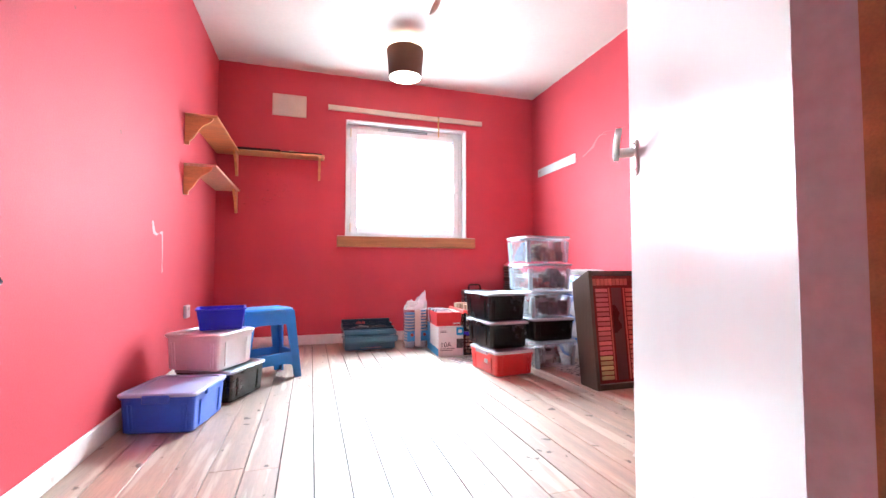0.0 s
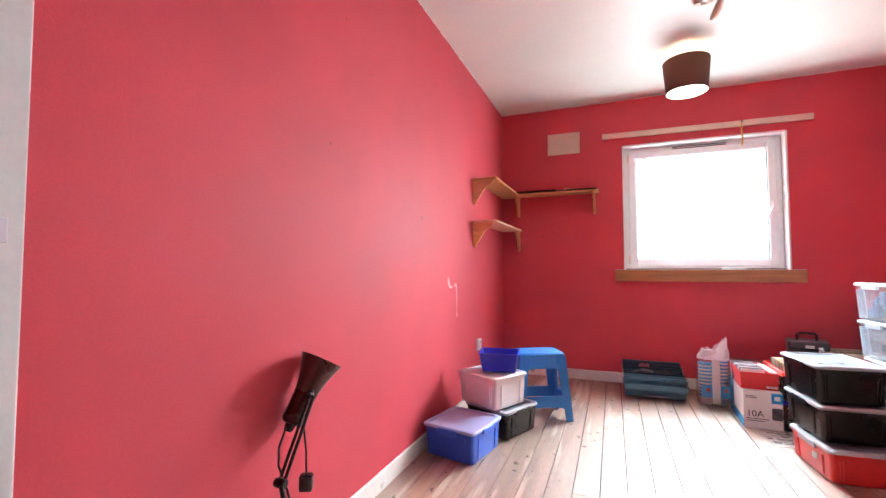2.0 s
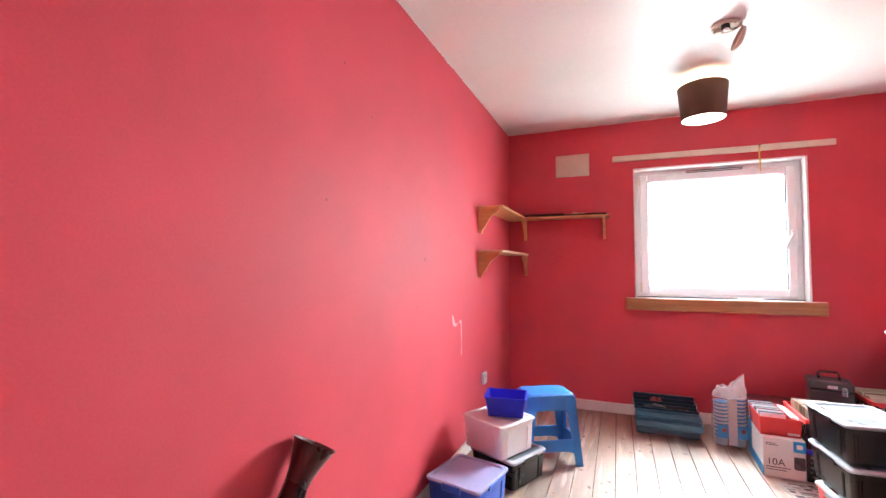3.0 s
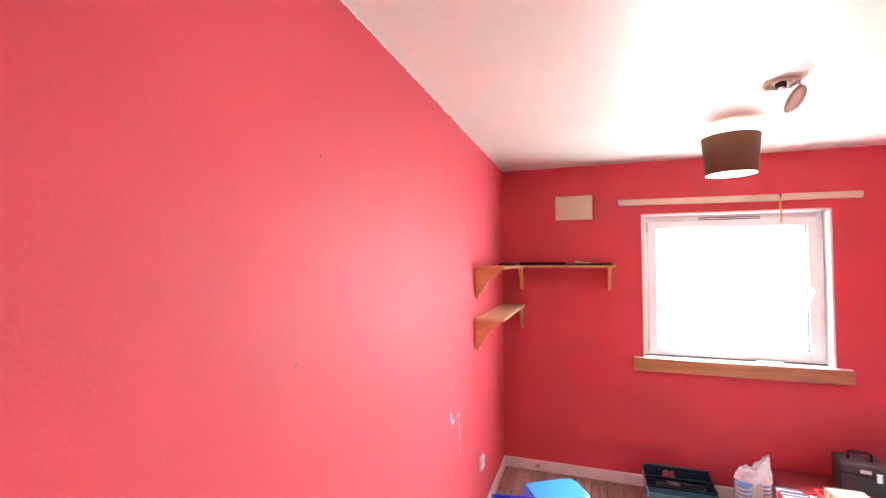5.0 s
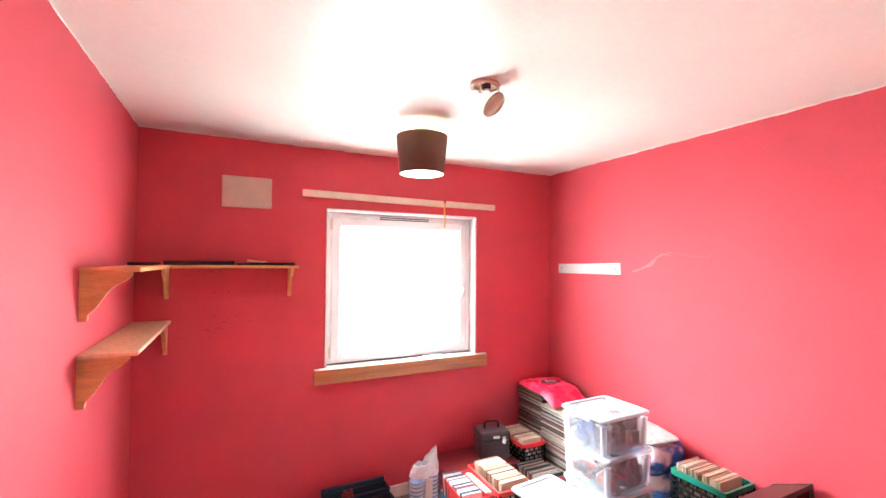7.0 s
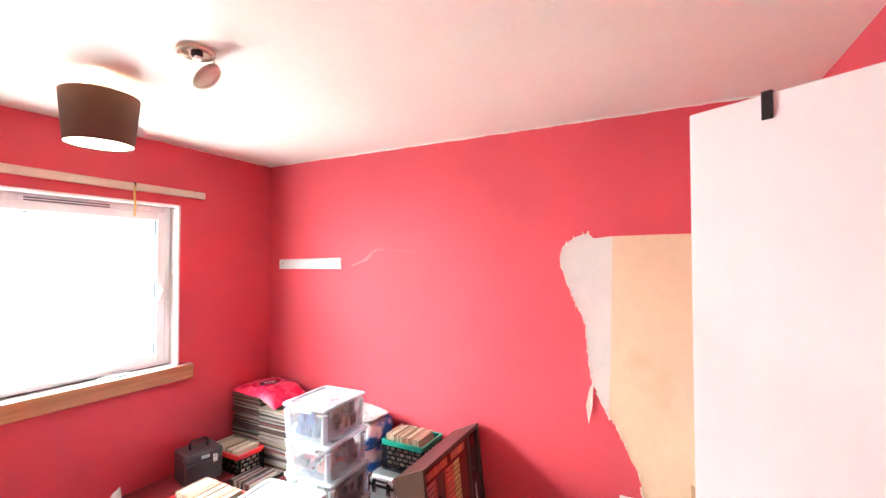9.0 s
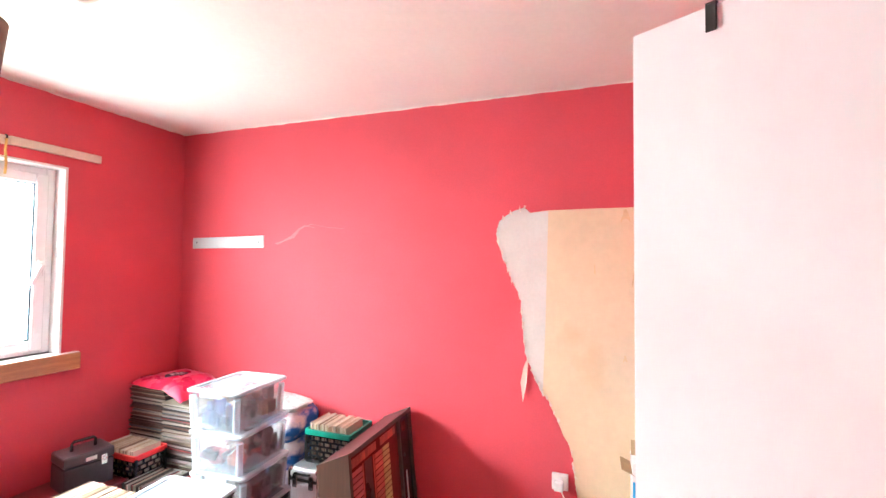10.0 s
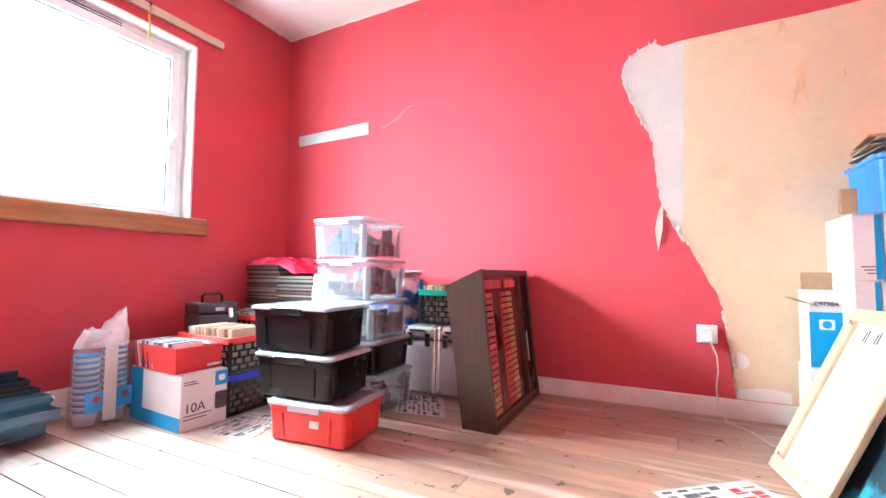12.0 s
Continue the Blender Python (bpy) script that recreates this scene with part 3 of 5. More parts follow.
# brown stains and white filler on the bare board
def stain(name, pts, material, label):
    bm = bmesh.new()
    a = [bm.verts.new((W - 0.0036, y, z)) for y, z in pts]
    b = [bm.verts.new((W - 0.0028, y, z)) for y, z in pts]
    bmesh.ops.triangulate(bm, faces=[bm.faces.new(a)])
    for i in range(len(a)):
        bm.faces.new((a[i], b[i], b[(i + 1) % len(a)], a[(i + 1) % len(a)]))
    tagged(mesh_object(name, bm, material), label, "wall stain", kind="stuff")


for y, z, w, h in ((-3.233, 1.44, 0.030, 0.205), (-3.302, 1.42, 0.012, 0.12), (-3.39, 1.52, 0.010, 0.08), (-3.175, 1.79, 0.026, 0.075), (-3.02, 1.50, 0.006, 0.07), (-3.17, 1.05, 0.012, 0.04)):
    stain("board_stain", [(y + w * a, z + h * b) for a, b in ((-1, 0.05), (-0.62, 0.35), (-0.45, 0.8), (-0.1, 1), (0.35, 0.9), (0.5, 0.5), (0.8, 0.28), (1, 0), (0.45, 0.22), (0.05, 0.30), (-0.4, 0.24))], M_STAIN, "brown drip stain on bare plasterboard")
stain("filler_patch", [(-2.953, 0.094), (-3.16, 0.094), (-3.158, 0.14), (-3.09, 0.152), (-3.02, 0.146), (-2.955, 0.135)], M_FILLER, "white filler along the skirting board")
stain("filler_patch", [(-2.955, 0.24), (-2.985, 0.23), (-3.01, 0.26), (-2.99, 0.30), (-2.96, 0.31)], M_FILLER, "white filler dab beside the torn paper")
tagged(mesh_object("wallpaper_shreds", bm, M_TORN), "curled shreds of torn wallpaper on the wall", "torn paper", kind="stuff")

# pale strip left on the east wall
strip = thing("wall_strip", "pale grey strip screwed to the red wall", "wall strip")
part("board", prism([(-0.122, 1.66), (-0.122, 1.74), (-0.45, 1.745), (-0.79, 1.752), (-0.792, 1.665)], W - 0.007, W, m=Matrix(((0, 1, 0, 0), (1, 0, 0, 0), (0, 0, 1, 0), (0, 0, 0, 1)))), M_STRIP, strip)
for y in (-0.16, -0.75):
    part("screw", lathe([(0.001, 0), (0.006, 0), (0.005, 0.002), (0.001, 0.003)], 10, Matrix.Translation((W - 0.007, y, 1.705)) @ Matrix.Rotation(radians(-90), 4, 'Y')), M_IRON, strip)


def plate_socket(m, cable=False):
    s = thing("wall_socket", "white plastic socket plate on the red wall", "socket", m)
    part("back_box", box(-0.043, 0.043, -0.012, 0, -0.043, 0.043, 0.003), M_UPVC, s)
    part("face", box(-0.043, 0.043, -0.02, -0.012, -0.043, 0.043, 0.004), M_WHITE, s)
    part("switch", box(-0.012, 0.012, -0.026, -0.02, 0.008, 0.03, 0.002), M_UPVC, s)
    if cable:
        part("plug", box(-0.03, 0.02, -0.06, -0.02, -0.035, 0.016, 0.006), M_UPVC, s, "white plug")
    return s


plate_socket(pose(0, -0.87, 0.412, 0, 0, 90))
plate_socket(pose(W, -2.84, 0.386, 0, 0, -90), True)
cab = [(W - 0.05, -2.85, 0.35), (W - 0.035, -2.875, 0.29), (W - 0.03, -2.88, 0.22), (W - 0.03, -2.87, 0.14), (W - 0.06, -2.875, 0.05), (W - 0.10, -2.90, 0.006), (W - 0.2, -2.98, 0.005), (W - 0.33, -3.02, 0.005), (W - 0.36, -3.10, 0.005)]
tagged(mesh_object("cable", tube(cab, 0.0035, 6), M_CORD, True), "thin white cable from the socket to the floor", "cable")

# scuffs on the walls
random.seed(21)


def scuff(name, pts, material, label, x=None, y=None, width=0.012):
    bm = bmesh.new()
    a, b = [], []
    for i, (u, z) in enumerate(pts):
        w = width * random.uniform(0.4, 1.2)
        for lst, s in ((a, -1), (b, 1)):
            lst.append(bm.verts.new((x, u + s * w, z + s * w * 0.5) if x is not None else (u + s * w, y, z + s * w * 0.5)))
    for i in range(len(a) - 1):
        bm.faces.new((a[i], a[i + 1], b[i + 1], b[i]))
    tagged(mesh_object(name, bm, material), label, "wall mark", kind="stuff")


scuff("wall_mark", [(-1.53, 0.955), (-1.515, 0.92), (-1.50, 0.895), (-1.46, 0.885), (-1.43, 0.895), (-1.40, 0.905), (-1.375, 0.90)], M_SCUFF, "pale smeared scrape on the red wall", x=0.0016, width=0.016)
scuff("wall_mark", [(-1.375, 0.905), (-1.368, 0.85), (-1.362, 0.79), (-1.366, 0.73), (-1.36, 0.68)], M_SCUFF, "pale drip mark on the red wall", x=0.0018, width=0.011)
scuff("wall_mark", [(-0.90, 1.69), (-0.96, 1.71), (-1.04, 1.74), (-1.09, 1.79), (-1.14, 1.815), (-1.22, 1.80)], M_FAINT, "faint pale scrape on the red wall", x=W - 0.0016, width=0.014)
scuff("wall_mark", [(-1.10, 1.80), (-1.2, 1.825), (-1.32, 1.80), (-1.45, 1.79)], M_FAINT, "faint long smear on the red wall", x=W - 0.0018, width=0.004)
for y, z, r in ((-1.60, 1.45, 0.008), (-1.95, 1.30, 0.012), (-2.35, 1.62, 0.006), (-1.30, 1.72, 0.006), (-2.5, 1.9, 0.006), (-2.8, 1.5, 0.007), (-2.05, 1.05, 0.006), (-2.7, 2.05, 0.006), (-1.2, 1.95, 0.006)):
    bm = bmesh.new()
    bmesh.ops.create_circle(bm, cap_ends=True, radius=r, segments=9, matrix=Matrix.Translation((0.002, y, z)) @ Matrix.Rotation(radians(90), 4, 'Y'))
    tagged(mesh_object("wall_mark", bm, M_SMUDGE), "small dent in the red painted wall", "wall mark", kind="stuff")
for x, z, r in ((0.42, 1.55, 0.006), (0.50, 1.55, 0.006), (0.42, 1.40, 0.006), (0.55, 1.40, 0.005)):
    bm = bmesh.new()
    bmesh.ops.create_circle(bm, cap_ends=True, radius=r, segments=9, matrix=Matrix.Translation((x, -0.002, z)) @ Matrix.Rotation(radians(90), 4, 'X'))
    tagged(mesh_object("wall_mark", bm, M_SMUDGE), "old screw hole in the red wall", "wall mark", kind="stuff")

# ---- the door ----
lv = Vector((1.29 - 1.697, -3.81 + 3.095, 0))
door = thing("door_1", "white gloss flush door standing open into the room", "door",
             Matrix.Translation((1.697, -3.095, 0)) @ Matrix.Rotation(math.atan2(lv.y, lv.x), 4, 'Z'), kind="structure")
part("leaf", box(0, lv.length, 0, 0.04, 0.012, 2.085, 0.003), M_DOOR, door)


def door_handle(side):
    s = -1 if side == 0 else 1
    base = 0 if side == 0 else 0.04
    h = part("handle_plate", loft([(0.047, 0.098, 0.018, 0), (0.047, 0.098, 0.018, 0.005), (0.040, 0.091, 0.016, 0.008)],
             m=Matrix.Translation((0.092, base, 1.01)) @ Matrix.Rotation(radians(90 if side == 0 else -90), 4, 'X')), M_SATIN, door, "pinkish worn chrome handle plate")
    bm = tube([(0.092, base, 1.025), (0.092, base + s * 0.045, 1.025)], 0.013, 14)
    part("boss", bm, M_SATIN, h)
    bm = bmesh.new()
    pts = [(0.072, 1.020), (0.099, 1.033), (0.134, 1.045), (0.174, 1.052), (0.209, 1.054)]
    rows = []
    for i, (x, z) in enumerate(pts):
        hh = (0.012, 0.011, 0.008, 0.0055, 0.005)[i]
        d = base + s * (0.05 + 0.004 * i)
        rows.append([bm.verts.new((x, d + s * a, z + b)) for a, b in ((-0.007, -hh), (0.007, -hh), (0.009, 0), (0.007, hh), (-0.007, hh))])
    for p, q in zip(rows, rows[1:]):
        for k in range(5):
            bm.faces.new((p[k], p[(k + 1) % 5], q[(k + 1) % 5], q[k]))
    bm.faces.new(rows[0])
    bm.faces.new(rows[-1][::-1])
    part("lever", bm, M_SATIN, h, "curved chrome lever", smooth=True)
    for dx in (-0.016, 0.016):
        for dz in (-0.036, 0.036):
            part("screw", lathe([(0.001, 0), (0.005, 0), (0.004, 0.003), (0.001, 0.003)], 8, Matrix.Translation((0.092 + dx, base + s * 0.008, 1.01 + dz)) @ Matrix.Rotation(radians(90 if side == 0 else -90), 4, 'X')), M_CHROME, h)


door_handle(0)
door_handle(1)
part("over_door_hook", boxes([(0.150, 0.170, -0.006, 0.046, 2.086, 2.090), (0.150, 0.170, -0.006, -0.002, 2.03, 2.0865)], 0.001), M_IRON, door, "black over-door hook")
for z in (0.25, 1.05, 1.85):
    part("hinge", box(lv.length - 0.006, lv.length + 0.006, -0.006, 0.008, z - 0.05, z + 0.05, 0.002), M_CHROME, door)

# ---- ceiling lamp and smoke alarm ----
lamp = thing("ceiling_lamp", "lit ceiling lamp with a dark brown drum shade", "ceiling lamp", pose(1.528, -0.715, 0))
part("shade", lathe([(0.133, 2.272), (0.154, 2.502), (0.151, 2.502), (0.130, 2.274), (0.133, 2.272)], 48), M_SHADE, lamp, "dark brown fabric shade", smooth=True)
part("diffuser", lathe([(0.002, 2.279), (0.130, 2.279), (0.130, 2.283), (0.002, 2.283)], 40), M_DIFF, lamp, "glowing white diffuser")
part("rose", lathe([(0.045, 2.55), (0.045, 2.535), (0.02, 2.52), (0.012, 2.47), (0.012, 2.44)], 20), M_UPVC, lamp)
for a in (0, 120, 240):
    part("arm", tube([(0.012 * math.cos(radians(a)), 0.012 * math.sin(radians(a)), 2.46), (0.149 * math.cos(radians(a)), 0.149 * math.sin(radians(a)), 2.49)], 0.002, 6), M_UPVC, lamp)

alarm = thing("smoke_alarm", "cream smoke alarm with its cover hanging open", "smoke alarm", pose(1.525, -1.435, 2.55))
part("base", lathe([(0.066, 0), (0.067, -0.010), (0.060, -0.014), (0.058, -0.006), (0.001, -0.006)], 36), M_CREAM, alarm)
part("rim", lathe([(0.067, -0.004), (0.070, -0.008), (0.069, -0.014), (0.066, -0.012)], 36), M_VENT, alarm)
part("circuit_board", box(-0.046, 0.030, -0.040, 0.044, -0.012, -0.008, 0.001), M_VENT, alarm, "yellowed circuit board")
part("chamber", lathe([(0.021, -0.010), (0.021, -0.028), (0.016, -0.034), (0.001, -0.034)], 20, Matrix.Translation((-0.008, -0.022, 0))), M_IRON, alarm, "black sensing chamber")
part("chamber_cap", lathe([(0.014, -0.034), (0.014, -0.044), (0.001, -0.045)], 16, Matrix.Translation((-0.006, -0.026, 0))), M_CARDW, alarm)
part("battery", box(-0.052, -0.018, 0.008, 0.034, -0.030, -0.010, 0.003), M_CREAM, alarm)
part("horn", lathe([(0.014, -0.010), (0.014, -0.022), (0.004, -0.024), (0.001, -0.020)], 16, Matrix.Translation((0.018, 0.026, 0))), M_CREAM, alarm)
for ax, ay in ((-0.045, -0.03), (0.0, 0.05), (0.03, -0.045), (0.045, 0.03)):
    part("clip", box(ax - 0.005, ax + 0.005, ay - 0.004, ay + 0.004, -0.022, -0.006, 0.001), M_CREAM, alarm)
cover_m = Matrix.Translation((0.058, 0.012, -0.080)) @ Vector((0.93, 0.15, -0.33)).to_track_quat('Z', 'Y').to_matrix().to_4x4()
cover = part("cover", lathe([(0.001, 0.016), (0.040, 0.015), (0.057, 0.008), (0.062, 0), (0.062, -0.010), (0.059, -0.010), (0.058, 0), (0.050, 0.006), (0.001, 0.010)], 36, cover_m), M_CREAM, alarm, "round cream cover hanging by its hinge", smooth=True)
part("slot_ring", lathe([(0.030, 0.0155), (0.033, 0.0168), (0.036, 0.0155)], 30, cover_m), M_VENT, cover)
part("test_button", lathe([(0.001, 0.019), (0.009, 0.0185), (0.010, 0.015)], 16, cover_m), M_VENT, cover)
part("hinge", tube([(0.062, -0.018, -0.010), (0.066, -0.016, -0.024), (0.064, -0.008, -0.030)], 0.003, 6), M_CREAM, alarm)

# ---- shelves in the corner ----


def bracket(m):
    """A pine bracket cut in a shallow wave from the shelf's edge to the wall."""
    pts = [(0, 0), (0.165, 0), (0.165, -0.012)]
    for i in range(1, 15):
        t = i / 14
        pts.append((0.165 - 0.137 * t, -0.014 - 0.150 * t ** 1.3 - 0.007 * math.sin(t * 3 * math.pi)))
    pts += [(0.026, -0.188), (0, -0.188)]
    return prism(pts, -0.01, 0.01, m)


def wall_shelf(name, label, bm_board, brackets, wood=None):
    s = thing(name, label, "shelf")
    part("board", bm_board, wood or M_PINE, s, "pale bare pine board" if wood else "")
    for m in brackets:
        part("bracket", bracket(m), M_PINE, s)
    return s


wall_shelf("corner_shelf", "orange pine wall shelf with curved brackets", box(0, 0.195, -0.995, -0.002, 1.704, 1.722, 0.004), [pose(0, -0.975, 1.704), pose(0.165, 0, 1.704, 0, 0, -90)])
wall_shelf("corner_shelf", "orange pine wall shelf with curved brackets, empty", box(0, 0.195, -0.995, -0.03, 1.372, 1.39, 0.004), [pose(0, -0.975, 1.372), pose(0.165, 0, 1.372, 0, 0, -90)], M_WOODF)
wall_shelf("wall_shelf", "pine wall shelf beside the window with black trays", box(0.197, 0.908, -0.15, -0.002, 1.704, 1.722, 0.004), [pose(0.865, 0, 1.704, 0, 0, -90)])
tagged(mesh_object("black_tray", box(0.16, 0.53, -0.13, -0.02, 1.7225, 1.748, 0.004), M_BLACK), "flat black box lying on the pine shelf", "box")
tagged(mesh_object("black_tray", box(0.54, 0.885, -0.135, -0.02, 1.7225, 1.738, 0.004), M_BLACK), "flat black tray lying on the pine shelf", "tray")
tagged(mesh_object("black_tray", box(0.03, 0.15, -0.35, -0.16, 1.7225, 1.74, 0.004), M_BLACK), "small flat black box on the corner shelf", "box")
bm = box(0.60, 0.72, -0.09, -0.05, 1.738, 1.752, 0.004)
bmesh.ops.rotate(bm, cent=(0.66, -0.07, 1.738), matrix=Matrix.Rotation(radians(6), 3, 'Y'), verts=bm.verts[:])
tagged(mesh_object("wood_offcut", bm, M_WOODF), "pale offcut of wood on the shelf", "wood piece")

# ---- storage boxes ----


def storage_box(label, m, lx, ly, h, body, lid, clip, ribs=True, group="", front_clip=False):
    """A lidded plastic box; length and width are those of the lid."""
    s = thing("storage_box", label, "storage box", m, group)
    tx, ty = lx - 0.024, ly - 0.022
    bx, by = tx * 0.955, ty * 0.95
    part("body", loft([(bx - 0.02, by - 0.02, 0.02, 0), (bx, by, 0.016, 0.008), (tx, ty, 0.018, h - 0.045), (tx, ty, 0.018, h - 0.03), (tx + 0.012, ty + 0.012, 0.022, h - 0.028), (tx + 0.012, ty + 0.012, 0.022, h - 0.018),
                       (tx - 0.004, ty - 0.004, 0.028, h - 0.018), (bx - 0.006, by - 0.006, 0.022, 0.012)]), body, s)
    if lid:
        pale = lid in (M_LID, M_LIDC)
        top = part("lid", loft([(lx - 0.004, ly - 0.004, 0.022, h - 0.019), (lx, ly, 0.024, h - 0.017), (lx, ly, 0.024, h - 0.008), (lx - 0.008, ly - 0.008, 0.033, h - 0.003), (lx - 0.05, ly - 0.05, 0.02, h - 0.002),
                                (lx - 0.058, ly - 0.058, 0.02, h - 0.008), (lx - 0.058, ly - 0.058, 0.02, h - 0.013), (lx - 0.03, ly - 0.03, 0.02, h - 0.016)], cap=False), lid, s, "translucent white lid" if pale else "")
        part("panel", loft([(lx - 0.057, ly - 0.057, 0.02, h - 0.012), (lx - 0.057, ly - 0.057, 0.02, h - 0.0085)]), M_PANEL if pale else lid, top, "frosted see-through panel" if pale else "")
    if clip:
        for sx in (-1, 1):
            part("clip", box(sx * (lx / 2 - 0.002) - 0.007, sx * (lx / 2 - 0.002) + 0.007, -ly * 0.2, ly * 0.2, h - 0.036, h - 0.0095, 0.003), clip, s)
    if front_clip:
        part("clip", box(-lx * 0.17, lx * 0.17, -ly / 2 - 0.006, -ly / 2 + 0.008, h - 0.045, h - 0.0095, 0.004), clip, s)
    if ribs:
        for sx in (-1, 1):
            for sy in (-1, 1):
                for k in (0.70, 0.80):
                    a0, a1 = Vector((sx * bx / 2 * k, sy * by / 2, 0.02)), Vector((sx * tx / 2 * k, sy * ty / 2, h - 0.05))
                    part("rib", tube([a0, a1], 0.005, 6), body, s)
                a0, a1 = Vector((sx * bx / 2, sy * by / 2 * 0.62, 0.02)), Vector((sx * tx / 2, sy * ty / 2 * 0.62, h - 0.05))
                part("rib", tube([a0, a1], 0.006, 6), body, s)
                if body is M_CLEAR:
                    a0, a1 = Vector((sx * (bx / 2 - 0.013), sy * (by / 2 - 0.013), 0.006)), Vector((sx * (tx / 2 - 0.013), sy * (ty / 2 - 0.013), h - 0.04))
                    part("corner_band", tube([a0, a1], 0.0165, 10), M_BAND, s, "frosted white corner")
    return s


def lump(label, m, sx, sy, sz, material, seed):
    """A jumble of small boxes, tins and rods heaped inside a footprint."""
    random.seed(seed)
    bm = bmesh.new()
    for i in range(34):
        k = random.random()
        w, d, hh = random.uniform(0.12, 0.34) * sx, random.uniform(0.12, 0.34) * sy, random.uniform(0.2, 0.62) * sz
        x, y = random.uniform(-0.5, 0.5) * (sx - w), random.uniform(-0.5, 0.5) * (sy - d)
        z = 0.0 if i < 14 else random.uniform(0.1, 0.42) * sz
        spot = Matrix.Translation((x, y, z + 0.0003 * i)) @ Matrix.Rotation(random.uniform(-0.25, 0.25), 4, 'Z')
        if i >= 14:
            spot = spot @ Matrix.Rotation(random.uniform(-0.2, 0.2), 4, 'X') @ Matrix.Rotation(random.uniform(-0.2, 0.2), 4, 'Y')
        if k < 0.7:
            add_box(bm, -w / 2 * 0.9, w / 2 * 0.9, -d / 2 * 0.9, d / 2 * 0.9, 0.002, hh, 0.004, m=spot)
        else:
            rad = min(w, d) * 0.42
            add_lathe(bm, [(0.001, 0.002), (rad, 0.002), (rad, hh * 0.92), (rad * 0.8, hh), (0.001, hh)], 12, spot)
    ob = tagged(mesh_object("stored_items", bm, material), label, "stored items", kind="stuff")
    ob.matrix_world = m


def pm(x, y, z, rz):
    return pose(x, y, z, 0, 0, rz)


# beside the west wall
storage_box("blue plastic storage box with a milky clip lid on the floor", pm(0.215, -1.855, 0, -12), 0.325, 0.335, 0.177, M_BLUE, M_LIDBLUE, M_BLUE, front_clip=True)
storage_box("black plastic storage box with a white lid on the floor", pm(0.335, -1.455, 0, -25), 0.34, 0.33, 0.172, M_BLACK, M_LID, M_BLACK)
storage_box("milky white plastic storage tub with lid", pm(0.285, -1.49, 0.1725, -27), 0.33, 0.31, 0.195, M_MILKY, M_MILKY, None)
tub = thing("open_tub", "small deep blue open plastic tub on a white box", "tub", pm(0.325, -1.45, 0.3685, 9))
part("body", loft([(0.205, 0.165, 0.008, 0), (0.238, 0.200, 0.01, 0.108), (0.252, 0.214, 0.014, 0.110), (0.252, 0.214, 0.014, 0.116), (0.232, 0.194, 0.01, 0.116), (0.199, 0.159, 0.008, 0.004)]), M_DEEP, tub)

# stool
stool = thing("step_stool", "blue moulded plastic step stool", "stool", pm(0.51, -1.135, 0, 30))
part("seat", loft([(0.30, 0.20, 0.03, 0.415), (0.325, 0.225, 0.04, 0.42), (0.325, 0.225, 0.04, 0.438), (0.30, 0.20, 0.035, 0.447), (0.26, 0.165, 0.03, 0.446)]), M_STOOL, stool)
for sx in (-1, 1):
    for sy in (-1, 1):
        bm = bmesh.new()
        rows = []
        for t in (0, 0.5, 1):
            cx, cy = sx * (0.195 - 0.035 * t), sy * (0.145 - 0.035 * t)
            w = 0.046 + 0.022 * t
            z = 0.43 * t
            rows.append([bm.verts.new((cx + a * sx, cy + b * sy, z)) for a, b in ((0, 0), (-w, 0), (-w, -0.012), (-0.012, -0.012), (-0.012, -w), (0, -w))])
        for p, q in zip(rows, rows[1:]):
            for k in range(6):
                bm.faces.new((p[k], p[(k + 1) % 6], q[(k + 1) % 6], q[k]))
        bm.faces.new(rows[0])
        bm.faces.new(rows[-1][::-1])
        part("leg", bm, M_STOOL, stool)


def stool_side(z0, z1, sag, horizontal, sgn):
    """A curved web between two legs."""
    n = 12
    bm = bmesh.new()
    pts = []
    for zz, s in ((z1, 0), (z0, sag)):
        row = []
        for i in range(n + 1):
            u = -1 + 2 * i / n
            z = zz - s * abs(u) ** 4 if s > 0 else zz
            f = 1 - z / 0.43
            hx, hy = 0.155 + 0.035 * f, 0.105 + 0.035 * f
            row.append((u * hx, sgn * (hy + 0.003), z) if horizontal else (sgn * (hx + 0.003), u * hy, z))
        pts.append(row)
    inner = [[(x, y - sgn * 0.01, z) if horizontal else (x - sgn * 0.01, y, z) for x, y, z in r] for r in pts]
    g = [[bm.verts.new(p) for p in r] for r in (pts[0], pts[1], inner[1], inner[0])]
    for k in range(4):
        for i in range(n):
            bm.faces.new((g[k][i], g[k][i + 1], g[(k + 1) % 4][i + 1], g[(k + 1) % 4][i]))
    bm.faces.new([r[0] for r in g])
    bm.faces.new([r[-1] for r in g][::-1])
    return bm


for sgn in (-1, 1):
    for hz in (True, False):
        part("apron", stool_side(0.345, 0.43, 0.03, hz, sgn), M_STOOL, stool)
        part("rail", stool_side(0.095, 0.165, 0.045, hz, sgn), M_STOOL, stool)

# open cantilever toolbox
tool = thing("toolbox", "open teal metal cantilever toolbox on the floorboards", "toolbox", pm(1.295, -0.28, 0, 1))


def tray(x, y, z, lx, ly, h, material, r=0.006):
    return loft([(lx - 0.02, ly - 0.015, r, z), (lx, ly, r, z + 0.012), (lx, ly, r, z + h), (lx + 0.008, ly + 0.008, r, z + h), (lx + 0.008, ly + 0.008, r, z + h + 0.003), (lx - 0.004, ly - 0.004, r, z + h + 0.003), (lx - 0.006, ly - 0.006, r, z + 0.006)],
                m=Matrix.Translation((x, y, 0)))


